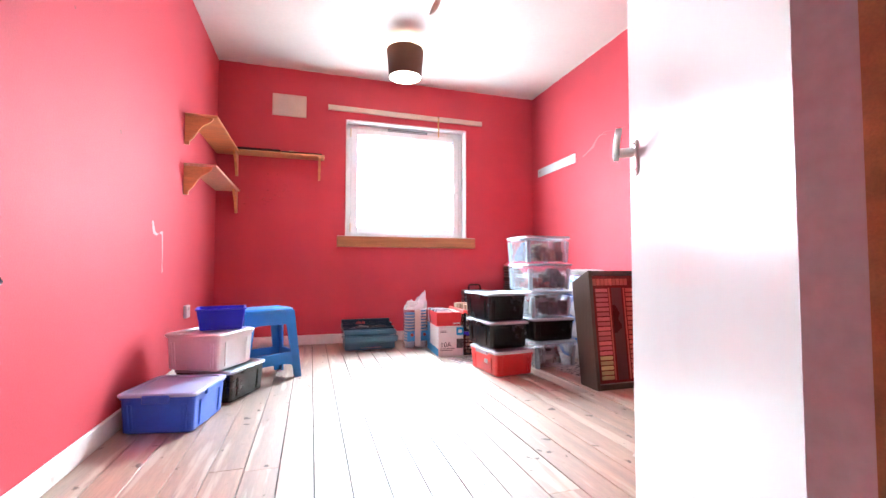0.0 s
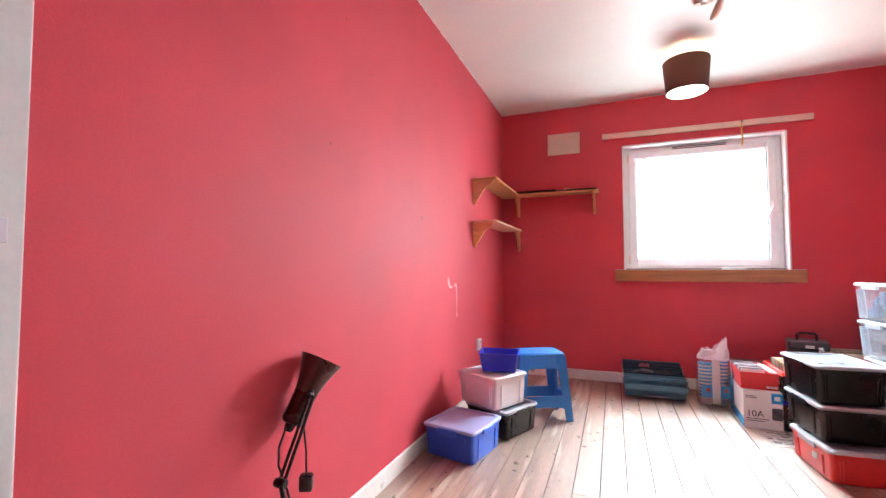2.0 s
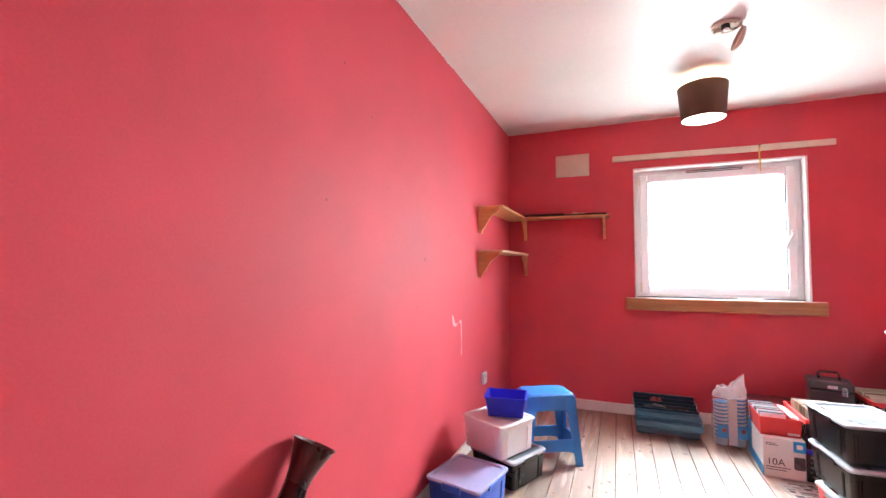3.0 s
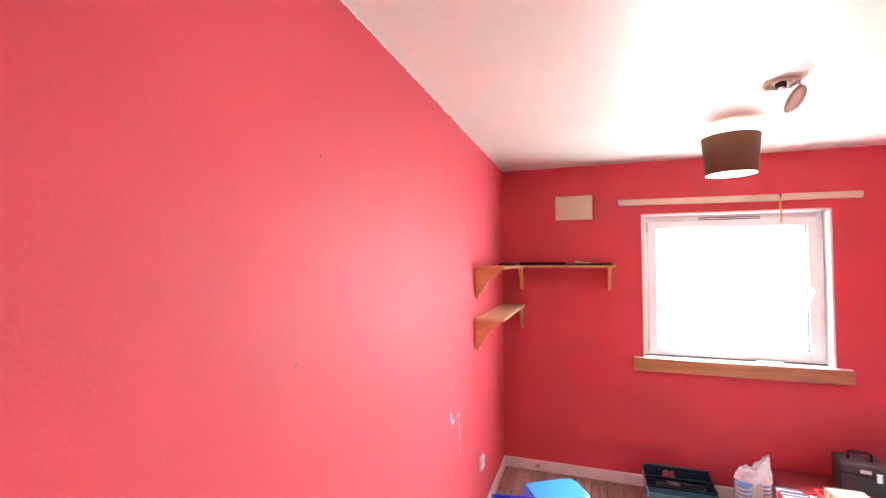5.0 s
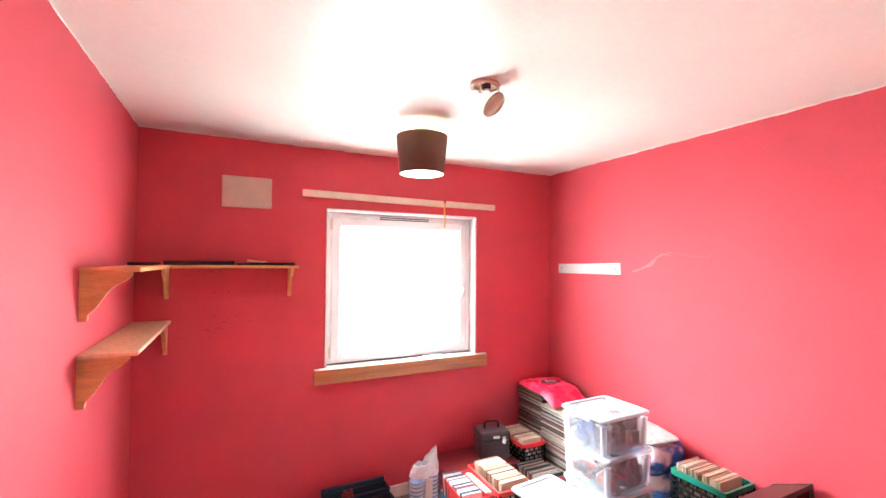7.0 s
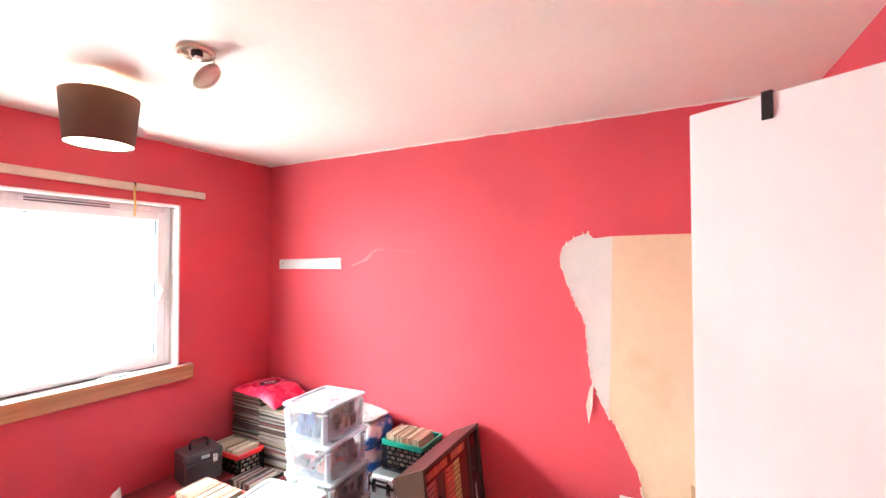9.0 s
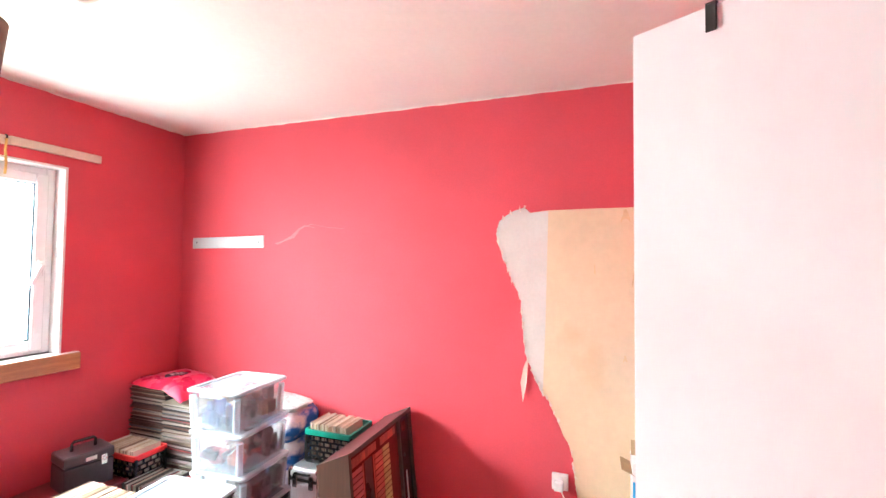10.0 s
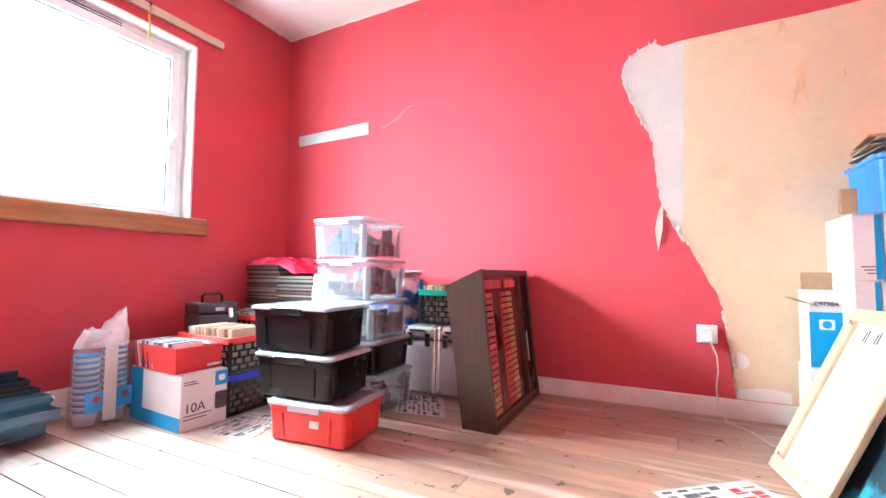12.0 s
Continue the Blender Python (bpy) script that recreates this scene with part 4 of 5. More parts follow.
part("body", tray(0, -0.03, 0, 0.43, 0.20, 0.095, M_TEAL), M_TEAL, tool, "pale teal metal body")
part("front_tray", tray(0, -0.175, 0.075, 0.445, 0.10, 0.042, M_TEAL), M_TEAL, tool)
part("front_tray", tray(0, -0.105, 0.125, 0.44, 0.085, 0.035, M_TEAL), M_TEAL, tool)
part("middle_tray", tray(0, -0.012, 0.135, 0.44, 0.085, 0.04, M_NAVY), M_NAVY, tool, "dark teal tray")
part("rear_tray", tray(0, 0.09, 0.155, 0.44, 0.105, 0.045, M_NAVY), M_NAVY, tool, "dark teal tray")
part("lid", box(-0.22, 0.22, 0.15, 0.17, 0.16, 0.232, 0.004), M_NAVY, tool)
for sx in (-1, 1):
    for y0, z0, y1, z1 in ((-0.06, 0.09, -0.15, 0.15), (-0.03, 0.09, 0.01, 0.16), (0.0, 0.09, 0.11, 0.19)):
        part("arm", box(-0.002, 0.002, -0.008, 0.008, 0, math.hypot(y1 - y0, z1 - z0), m=Matrix.Translation((sx * 0.226, y0, z0)) @ Matrix.Rotation(math.atan2(-(y1 - y0), z1 - z0), 4, 'X')), M_CHROME, tool)
part("front_handle", tube([(-0.09, -0.155, 0.03), (-0.09, -0.18, 0.028), (0.09, -0.18, 0.028), (0.09, -0.155, 0.03)], 0.004), M_CHROME, tool)
lump("tangle of tools and rags in the toolbox tray", pm(1.29, -0.285, 0.142, 0), 0.36, 0.06, 0.045, M_MIXDARK, 5)
lump("pink rag in the toolbox tray", pm(1.24, -0.175, 0.165, 10), 0.10, 0.06, 0.05, M_PINKL, 6)

# bag of paper cups
for k, (cx, cy) in enumerate(((1.642, -0.405), (1.746, -0.41))):
    for i in range(23 if k else 20):
        z = 0.0 + i * 0.0128
        cup = tagged(mesh_object("paper_cup", lathe([(0.001, z + 0.004), (0.037, z + 0.002), (0.0455, z + 0.055), (0.048, z + 0.057), (0.048, z + 0.060), (0.0445, z + 0.060), (0.036, z + 0.008), (0.001, z + 0.008)], 20),
                                 M_CUPBLUE if i % 2 else M_CUP, True), "white and blue paper cup in a tall stack", "cup", "stacks of paper cups in a bag")
        cup.location = (cx, cy, 0)
bag = thing("plastic_bag", "crumpled clear plastic bag around paper cups", "bag", pm(1.695, -0.405, 0, 5))
bm = bmesh.new()
nn, mm = 40, 22
rings = []
for j in range(mm + 1):
    t = j / mm
    z = 0.002 + 0.40 * t
    wx = 0.112 if t < 0.70 else 0.112 - 0.030 * (t - 0.70) / 0.30
    wy = 0.057 if t < 0.72 else 0.057 - 0.02 * (t - 0.72) / 0.28
    r = []
    for i in range(nn):
        a = 2 * math.pi * i / nn
        ca, sa = math.cos(a), math.sin(a)
        q = Vector((ca * wx * (abs(ca) ** -0.35 if abs(ca) > 0.2 else 1.4), sa * wy * (abs(sa) ** -0.35 if abs(sa) > 0.2 else 1.4), z))
        d = noise.noise(Vector((q.x * 22, q.y * 22, z * 14))) * (0.006 + 0.02 * max(0, t - 0.6))
        r.append(bm.verts.new((q.x + ca * d , q.y + sa * d, z + 0.0)))
    rings.append(r)
for p, q in zip(rings, rings[1:]):
    for i in range(nn):
        bm.faces.new((p[i], p[(i + 1) % nn], q[(i + 1) % nn], q[i]))
part("film", bm, M_FILM, bag, smooth=True)
bm = bmesh.new()
crown = []
for j in range(9):
    t = j / 8
    row = []
    for i in range(40):
        a = 2 * math.pi * i / 40
        ca, sa = math.cos(a), math.sin(a)
        d = 0.012 * noise.noise(Vector((ca * 2.5, sa * 2.5, t * 3))) + 0.006 * noise.noise(Vector((ca * 7, sa * 7, t * 6)))
        row.append(bm.verts.new((ca * (0.106 - 0.026 * t + d) + 0.010 * t, sa * (0.060 - 0.030 * t + d), 0.335 + 0.075 * t + (0.095 * max(0, ca) + 0.014 * noise.noise(Vector((ca * 3, sa * 3, 9)))) * t)))
    crown.append(row)
for p, q in zip(crown, crown[1:]):
    for i in range(40):
        bm.faces.new((p[i], p[(i + 1) % 40], q[(i + 1) % 40], q[i]))
part("gathered_top", bm, M_FOIL, bag, "whitish crumpled bag top", smooth=True)
part("tape", box(-0.028, 0.024, -0.074, -0.072, 0.02, 0.335), M_CORD, bag, "white paper label band")
for x0_, x1_ in ((-0.098, -0.029), (0.025, 0.098)):
    part("printed_band", box(x0_, x1_, -0.0735, -0.0715, 0.065, 0.150), M_CUPBLUE, bag, "blue printed band")
for sx in (-0.055, 0.06):
    part("label", lathe([(0.001, 0), (0.014, 0), (0.014, 0.001), (0.001, 0.001)], 14, Matrix.Translation((sx, -0.075, 0.12)) @ Matrix.Rotation(radians(90), 4, 'X')), M_ORANGE, bag)

# printer-cartridge carton with a red box of discs on it
carton = thing("toner_carton", "white and blue printed toner carton on the floor", "carton", pm(1.885, -0.668, 0, -3))
part("body", box(-0.103, 0.103, -0.205, 0.205, 0, 0.234, 0.003), M_CARDW, carton)
part("blue_side", boxes([(-0.1045, -0.1025, -0.205, 0.205, 0.0, 0.06), (-0.1045, -0.1025, 0.10, 0.205, 0.06, 0.234)]), M_CARDB, carton, "blue printed panel")
part("blue_corner", box(0.045, 0.1035, -0.2065, -0.204, 0.165, 0.228), M_CARDB, carton)
part("badge", loft([(0.030, 0.026, 0.006, 0), (0.030, 0.026, 0.006, 0.001)], m=Matrix.Translation((0.075, -0.2065, 0.197)) @ Matrix.Rotation(radians(90), 4, 'X')), M_CARDW, carton)
part("picture", loft([(0.055, 0.075, 0.01, 0), (0.055, 0.075, 0.01, 0.001)], m=Matrix.Translation((0.073, -0.206, 0.10)) @ Matrix.Rotation(radians(90), 4, 'X')), M_ITEM3, carton)
for z, w in ((0.06, 0.12), (0.046, 0.10), (0.20, 0.05), (0.19, 0.06)):
    part("print_line", box(-0.09, -0.09 + w, -0.2062, -0.2045, z, z + 0.004), M_INK, carton)
words("10A", 0.055, M_INK, carton, Matrix.Translation((-0.042, -0.2058, 0.075)) @ Matrix.Rotation(radians(90), 4, 'X'), "black printed number")
redb = thing("shoe_box", "open red cardboard shoe box full of discs", "box", pm(1.88, -0.665, 0.2345, -3))
part("tray", loft([(0.20, 0.33, 0.002, 0), (0.208, 0.338, 0.002, 0.108), (0.202, 0.332, 0.002, 0.108), (0.194, 0.324, 0.002, 0.003)]), M_CARDRED, redb)
for i in range(7):
    part("print_mark", box(0.035 + i * 0.0085, 0.0415 + i * 0.0085, -0.1705, -0.168, 0.014, 0.026), M_CARDW, redb)
random.seed(31)
base_cd = None
for i in range(18):
    m = Matrix.Translation((1.845 + 0.003 * (i % 2), -0.81 + 0.0165 * i, 0.240)) @ Matrix.Rotation(radians(-3), 4, 'Z') @ Matrix.Rotation(radians(random.uniform(-16, -4)), 4, 'X')
    if base_cd is None:
        base_cd = tagged(mesh_object("disc_case", box(-0.065, 0.065, -0.0048, 0.0048, 0, 0.118, 0.001), M_CDS), "plastic disc case standing in a red box", "disc case", "discs in the red box")
        base_cd.matrix_world = m
    else:
        copy_thing(base_cd, m)
bm = box(-0.02, 0.02, -0.14, 0.12, 0, 0.012, 0.001)
ob = tagged(mesh_object("paper_sheet", bm, M_CARDW), "white paper folded into the red box", "paper")
ob.matrix_world = Matrix.Translation((1.955, -0.66, 0.335)) @ Matrix.Rotation(radians(14), 4, 'Y')


def milk_crate(label, m, lx, ly, h, rim, body=M_BLACK, group=""):
    """A crate with lattice walls and a coloured rim."""
    c = thing("record_crate", label, "crate", m, group)
    part("base", box(-lx / 2, lx / 2, -ly / 2, ly / 2, 0, 0.012, 0.003), body, c)
    part("rim", loft([(lx + 0.012, ly + 0.012, 0.012, h - 0.03), (lx + 0.014, ly + 0.014, 0.012, h), (lx - 0.012, ly - 0.012, 0.01, h), (lx - 0.012, ly - 0.012, 0.01, h - 0.03), (lx + 0.012, ly + 0.012, 0.012, h - 0.03)], cap=False), rim, c, "coloured plastic rim" if rim is not body else "")
    for sx, sy in ((1, 1), (1, -1), (-1, 1), (-1, -1)):
        part("corner_post", box(sx * lx / 2 - 0.016, sx * lx / 2 + 0.002 * sx if sx > 0 else sx * lx / 2 + 0.016, sy * ly / 2 - 0.008, sy * ly / 2 + 0.008, 0.01, h - 0.02, 0.002) if sx > 0 else
             box(sx * lx / 2 - 0.002, sx * lx / 2 + 0.016, sy * ly / 2 - 0.008, sy * ly / 2 + 0.008, 0.01, h - 0.02, 0.002), body, c)
    for axis in (0, 1):
        ln, off = (lx, ly / 2) if axis == 0 else (ly, lx / 2)
        for s in (-1, 1):
            bm = bmesh.new()
            rows_ = max(3, int((h - 0.05) / 0.026))
            n = max(4, int(ln / 0.045))
            place = Matrix.Translation((0, s * off, 0) if axis == 0 else (s * off, 0, 0)) @ Matrix.Rotation(0 if axis == 0 else radians(90), 4, 'Z')
            for j in range(rows_ + 1):
                z = 0.014 + (h - 0.046) * j / rows_
                add_box(bm, -ln / 2 + 0.004, ln / 2 - 0.004, -0.0035, 0.0035, z - 0.0045, z + 0.0045, m=place)
                for i in range(n + 1 if j < rows_ else 0):
                    u = -ln / 2 + 0.01 + (ln - 0.02) * (i + (0.5 if j % 2 else 0)) / n
                    if u < ln / 2 - 0.008:
                        add_box(bm, u - 0.005, u + 0.005, -0.003, 0.003, z + 0.0045, z + (h - 0.046) / rows_ - 0.0045, m=place)
            part("lattice_wall", bm, body, c)
    return c


def filed(label, kind, group, n, x, y0, y1, z, w, h, thick, material, seed, lean=8, rz=0):
    """Sleeves standing one behind another along y."""
    random.seed(seed)
    first = None
    for i in range(n):
        yy = y0 + (y1 - y0) * i / (n - 1)
        m = Matrix.Translation((x + random.uniform(-0.004, 0.004), yy, z + random.uniform(0, 0.008))) @ Matrix.Rotation(radians(rz), 4, 'Z') @ Matrix.Rotation(radians(random.uniform(-lean, lean * 0.2)), 4, 'X')
        if first is None:
            first = tagged(mesh_object(kind, box(-w / 2, w / 2, -thick / 2, thick / 2, 0, h, 0.0006), material), label, "record", group)
            first.matrix_world = m
        else:
            copy_thing(first, m)


milk_crate("black lattice crate with a blue rim under another crate", pm(2.115, -0.665, 0, 0), 0.26, 0.40, 0.188, M_DEEP)
milk_crate("black lattice crate with a red rim full of records", pm(2.12, -0.67, 0.189, -1), 0.255, 0.39, 0.172, M_REDP)
filed("cream paper record sleeve filed in a crate", "single_record", "singles in the red-rimmed crate", 34, 2.12, -0.84, -0.51, 0.205, 0.185, 0.185, 0.0075, M_SINGLE, 41)
filed("cream paper record sleeve in a low crate", "single_record", "singles in the blue-rimmed crate", 20, 2.115, -0.84, -0.51, 0.014, 0.19, 0.15, 0.010, M_SINGLE, 42, 2)

# cases in the far corner
rc = thing("suitcase", "dark red hard case lying flat by the wall", "case", pm(2.155, -0.245, 0, 0))
part("body", box(-0.30, 0.30, -0.195, 0.195, 0, 0.222, 0.02, 2), M_REDCASE, rc)
part("lid", box(-0.302, 0.302, -0.197, 0.197, 0.226, 0.290, 0.02, 2), M_REDCASE, rc)
for sx in (-0.18, 0.18):
    part("latch", box(sx - 0.02, sx + 0.02, -0.205, -0.195, 0.19, 0.257, 0.003), M_CHROME, rc)
part("handle", tube([(-0.31, -0.06, 0.16), (-0.335, -0.05, 0.17), (-0.335, 0.05, 0.17), (-0.31, 0.06, 0.16)], 0.007), M_BLACK, rc)
cc = thing("carry_case", "dark brown carry case with a top handle", "case", pm(2.315, -0.262, 0.2905, -12))
part("body", box(-0.115, 0.115, -0.095, 0.095, 0, 0.135, 0.008, 2), M_OILCASE, cc)
part("lid", box(-0.117, 0.117, -0.097, 0.097, 0.138, 0.198, 0.012, 2), M_OILCASE, cc)
part("handle", tube([(-0.055, 0, 0.195), (-0.055, 0, 0.235), (-0.045, 0, 0.248), (0.045, 0, 0.248), (0.055, 0, 0.235), (0.055, 0, 0.195)], 0.008), M_BLACK, cc, "black plastic handle")
part("latch", box(0.05, 0.08, -0.104, -0.094, 0.11, 0.165, 0.003), M_CHROME, cc)
part("label", box(-0.02, 0.03, -0.0995, -0.0965, 0.153, 0.173), M_CARDW, cc, "white paper label")
milk_crate("black lattice crate under a red-rimmed crate", pm(2.57, -0.295, 0, 0), 0.20, 0.31, 0.205, M_BLACK)
milk_crate("black lattice crate with a red rim and old records", pm(2.575, -0.295, 0.206, 0), 0.20, 0.31, 0.194, M_REDP)
filed("brown-edged record sleeve in a crate", "single_record", "records in the corner crate", 26, 2.575, -0.425, -0.165, 0.22, 0.175, 0.195, 0.0075, M_SINGLE, 43)
milk_crate("green-rimmed black crate of record sleeves", pm(2.50, -0.64, 0, 4), 0.26, 0.30, 0.235, M_GREEN)
filed("white-edged record sleeve in a floor crate", "single_record", "records in the green-rimmed crate", 30, 2.50, -0.76, -0.53, 0.014, 0.22, 0.28, 0.006, M_SLEEVE, 44, 14)

# piles of long-playing records
for k, (x, y, n, seed) in enumerate(((2.888, -0.195, 78, 51), (2.862, -0.52, 72, 52))):
    random.seed(seed)
    z, first = 0.0, None
    while z < (0.72, 0.64)[k]:
        th = random.choice((0.0045, 0.006, 0.0075, 0.011))
        m = Matrix.Translation((x + random.gauss(0, 0.006), y + random.gauss(0, 0.006), z + th / 2)) @ Matrix.Rotation(radians(random.gauss(0, 1.8)), 4, 'Z') @ Matrix.Diagonal((1, 1, th / 0.006, 1))
        if first is None:
            first = tagged(mesh_object("record_sleeve", box(-0.157, 0.157, -0.157, 0.157, -0.0028, 0.0028, 0.0007), M_SLEEVE), "worn record sleeve in a tall pile", "record", "piled records")
            first.matrix_world = m
        else:
            ob = copy_thing(first, m)
            ob.matrix_world = m
        z += th + 0.0004
pink = thing("carrier_bag", "bright pink plastic carrier bag lying on the records", "bag", pm(2.885, -0.295, 0.724, -6))


def bag_height(u, v):
    """Height of the limp bag; its near end hangs over the lower pile."""
    edge = max(abs(u), abs(v))
    x, y = u * 0.19, v * 0.25
    drop = -0.11 * max(0, -v - 0.40) - 0.03 * max(0, -u - 0.75)
    return 0.042 * (1 - edge ** 5) + 0.012 * noise.noise(Vector((x * 13, y * 13, 1))) * (1 - edge ** 6) + 0.004 * noise.noise(Vector((x * 45, y * 30, 5))) + drop + 0.006


def bag_sheet(u0, u1, v0, v1, nx, ny, lift, oval=False):
    bm = bmesh.new()
    g = []
    for j in range(ny + 1):
        r = []
        for i in range(nx + 1):
            a, b = -1 + 2 * i / nx, -1 + 2 * j / ny
            if oval:
                a, b = a * math.sqrt(1 - b * b / 2), b * math.sqrt(1 - a * a / 2)
            u, v = (u0 + u1) / 2 + a * (u1 - u0) / 2, (v0 + v1) / 2 + b * (v1 - v0) / 2
            r.append(bm.verts.new((u * (0.19 - 0.03 * (v < 0) * abs(v)), v * 0.25, bag_height(u, v) + lift)))
        g.append(r)
    for j in range(ny):
        for i in range(nx):
            bm.faces.new((g[j][i], g[j][i + 1], g[j + 1][i + 1], g[j + 1][i]))
    return bm


part("film", bag_sheet(-1, 1, -1, 1, 40, 50, 0), M_PINK, pink, smooth=True)
part("logo", bag_sheet(-0.42, 0.36, -0.12, 0.36, 16, 16, 0.0025, True), M_INK, pink, "black oval logo", smooth=True)
for u in (-0.22, -0.04, 0.12):
    part("logo_mark", bag_sheet(u, u + 0.11, 0.08, 0.24, 4, 4, 0.004), M_CARDW, pink)
for u in (-0.2, -0.1, 0.0, 0.1):
    part("logo_mark", bag_sheet(u, u + 0.06, -0.03, 0.02, 3, 3, 0.004), M_CARDW, pink)


def crumpled(lx, ly, h, r, amount, seed, n=44, rings=14):
    """A soft wrapped bundle with creased sides."""
    bm = bmesh.new()
    rows = []
    for j in range(rings + 1):
        t = j / rings
        k = 0.80 + 0.20 * math.sin(math.pi * min(max(t, 0.04), 0.96)) ** 0.45
        row = []
        for i in range(n):
            a = 2 * math.pi * i / n
            ca, sa = math.cos(a), math.sin(a)
            q = (abs(ca) ** r + abs(sa) ** r) ** (-1 / r)
            x, y, z = ca * q * lx / 2 * k, sa * q * ly / 2 * k, h * t
            d = noise.noise(Vector((x * 16 + seed, y * 16, z * 22))) * amount + noise.noise(Vector((x * 45, y * 45 + seed, z * 40))) * amount * 0.4
            row.append(bm.verts.new((x + ca * d, y + sa * d, max(0.0, z + d * 0.5 * t) if 0 < j else 0.0)))
        rows.append(row)
    for p, q in zip(rows, rows[1:]):
        for i in range(n):
            bm.faces.new((p[i], p[(i + 1) % n], q[(i + 1) % n], q[i]))
    bm.faces.new(rows[0][::-1])
    mid = bm.verts.new((0, 0, h + 0.004))
    for i in range(n):
        bm.faces.new((rows[-1][i], rows[-1][(i + 1) % n], mid))
    return bm


soft = thing("carrier_bag", "crumpled white plastic carrier bag with red print", "bag", pm(2.565, -0.95, 0, 8))
part("film", crumpled(0.12, 0.22, 0.66, 3.0, 0.022, 7, 40, 26), M_FOIL, soft, smooth=True)
for z, dx in ((0.42, -0.02), (0.47, 0.0), (0.39, 0.02)):
    part("red_print", box(-0.068, -0.064, dx - 0.02, dx + 0.02, z, z + 0.022), M_CARDRED, soft)

# the two stacks of storage boxes
storage_box("red plastic storage box with a clear lid on the floor", pm(2.065, -1.395, 0, 6), 0.305, 0.385, 0.163, M_REDP, M_LID, M_BAND)
storage_box("black plastic storage box stacked on a red one", pm(2.068, -1.315, 0.1635, 4), 0.305, 0.395, 0.180, M_BLACK, M_LID, M_BLACK, group="black storage boxes")
storage_box("black plastic storage box with a bright white lid", pm(2.068, -1.285, 0.344, 5), 0.305, 0.395, 0.190, M_BLACK, M_LID, M_BLACK, group="black storage boxes")
tagged(mesh_object("price_label", box(-0.022, 0.022, -0.0006, 0.0006, -0.02, 0.02, m=Matrix.Translation((1.9305, -1.45, 0.09)) @ Matrix.Rotation(radians(-84), 4, 'Z') @ Matrix.Rotation(radians(-7), 4, 'X')), M_CARDW), "small square paper label on the red box", "label")
zz = 0.0
for i, (h, b, l, dx, dy, rz) in enumerate(((0.19, M_CLEAR, M_LIDC, 0.015, -0.03, 2), (0.160, M_BLACK, M_LID, 0.005, -0.02, 1), (0.188, M_CLEAR, M_LIDC, 0.0, -0.005, 2), (0.197, M_CLEAR, M_LIDC, 0.0, 0.01, 3), (0.200, M_CLEAR, M_LIDC, 0.0, 0.03, 2))):
    cx, cy = 2.440 + dx, -1.290 + dy
    storage_box(("clear plastic storage box of papers on the floor", "black plastic storage box in a stack of clear ones", "clear plastic storage box of dark odds and ends", "clear plastic storage box of red items", "clear plastic storage box topping the stack")[i],
                pm(cx - (0.004 if i > 2 else 0), cy, zz, rz), 0.375 if i > 2 else 0.35, 0.32, h, b, l, M_BAND if b is M_CLEAR else M_BLACK, group="stacked clear storage boxes")
    if i == 0:
        lump("white papers inside a clear box", pm(cx - 0.02, cy, zz + 0.014, 0), 0.27, 0.24, 0.12, M_CARDW, 61)
        lump("grey papers inside a clear box", pm(cx + 0.05, cy, zz + 0.014, 0), 0.12, 0.18, 0.11, M_MIXRED, 62)
    if i == 2:
        lump("dark gear inside a clear box", pm(cx + 0.02, cy - 0.02, zz + 0.014, 0), 0.27, 0.25, 0.155, M_MIXDARK, 63)
        lump("pale odds and ends inside a clear box", pm(cx - 0.09, cy, zz + 0.014, 0), 0.06, 0.2, 0.10, M_CARDW, 64)
    if i == 3:
        lump("red cans inside a clear box", pm(cx - 0.03, cy, zz + 0.014, 0), 0.27, 0.25, 0.075, M_MIXRED, 65)
        lump("dark items inside a clear box", pm(cx + 0.06, cy - 0.03, zz + 0.014, 0), 0.18, 0.23, 0.14, M_MIXDARK, 66)
    if i == 4:
        lump("blue box inside a clear box", pm(cx - 0.12, cy, zz + 0.014, 0), 0.07, 0.22, 0.135, M_MIXBLUE, 67)
        lump("brown items inside a clear box", pm(cx + 0.045, cy, zz + 0.014, 0), 0.235, 0.26, 0.145, M_MIXBROWN, 68)
    zz += h + 0.0006

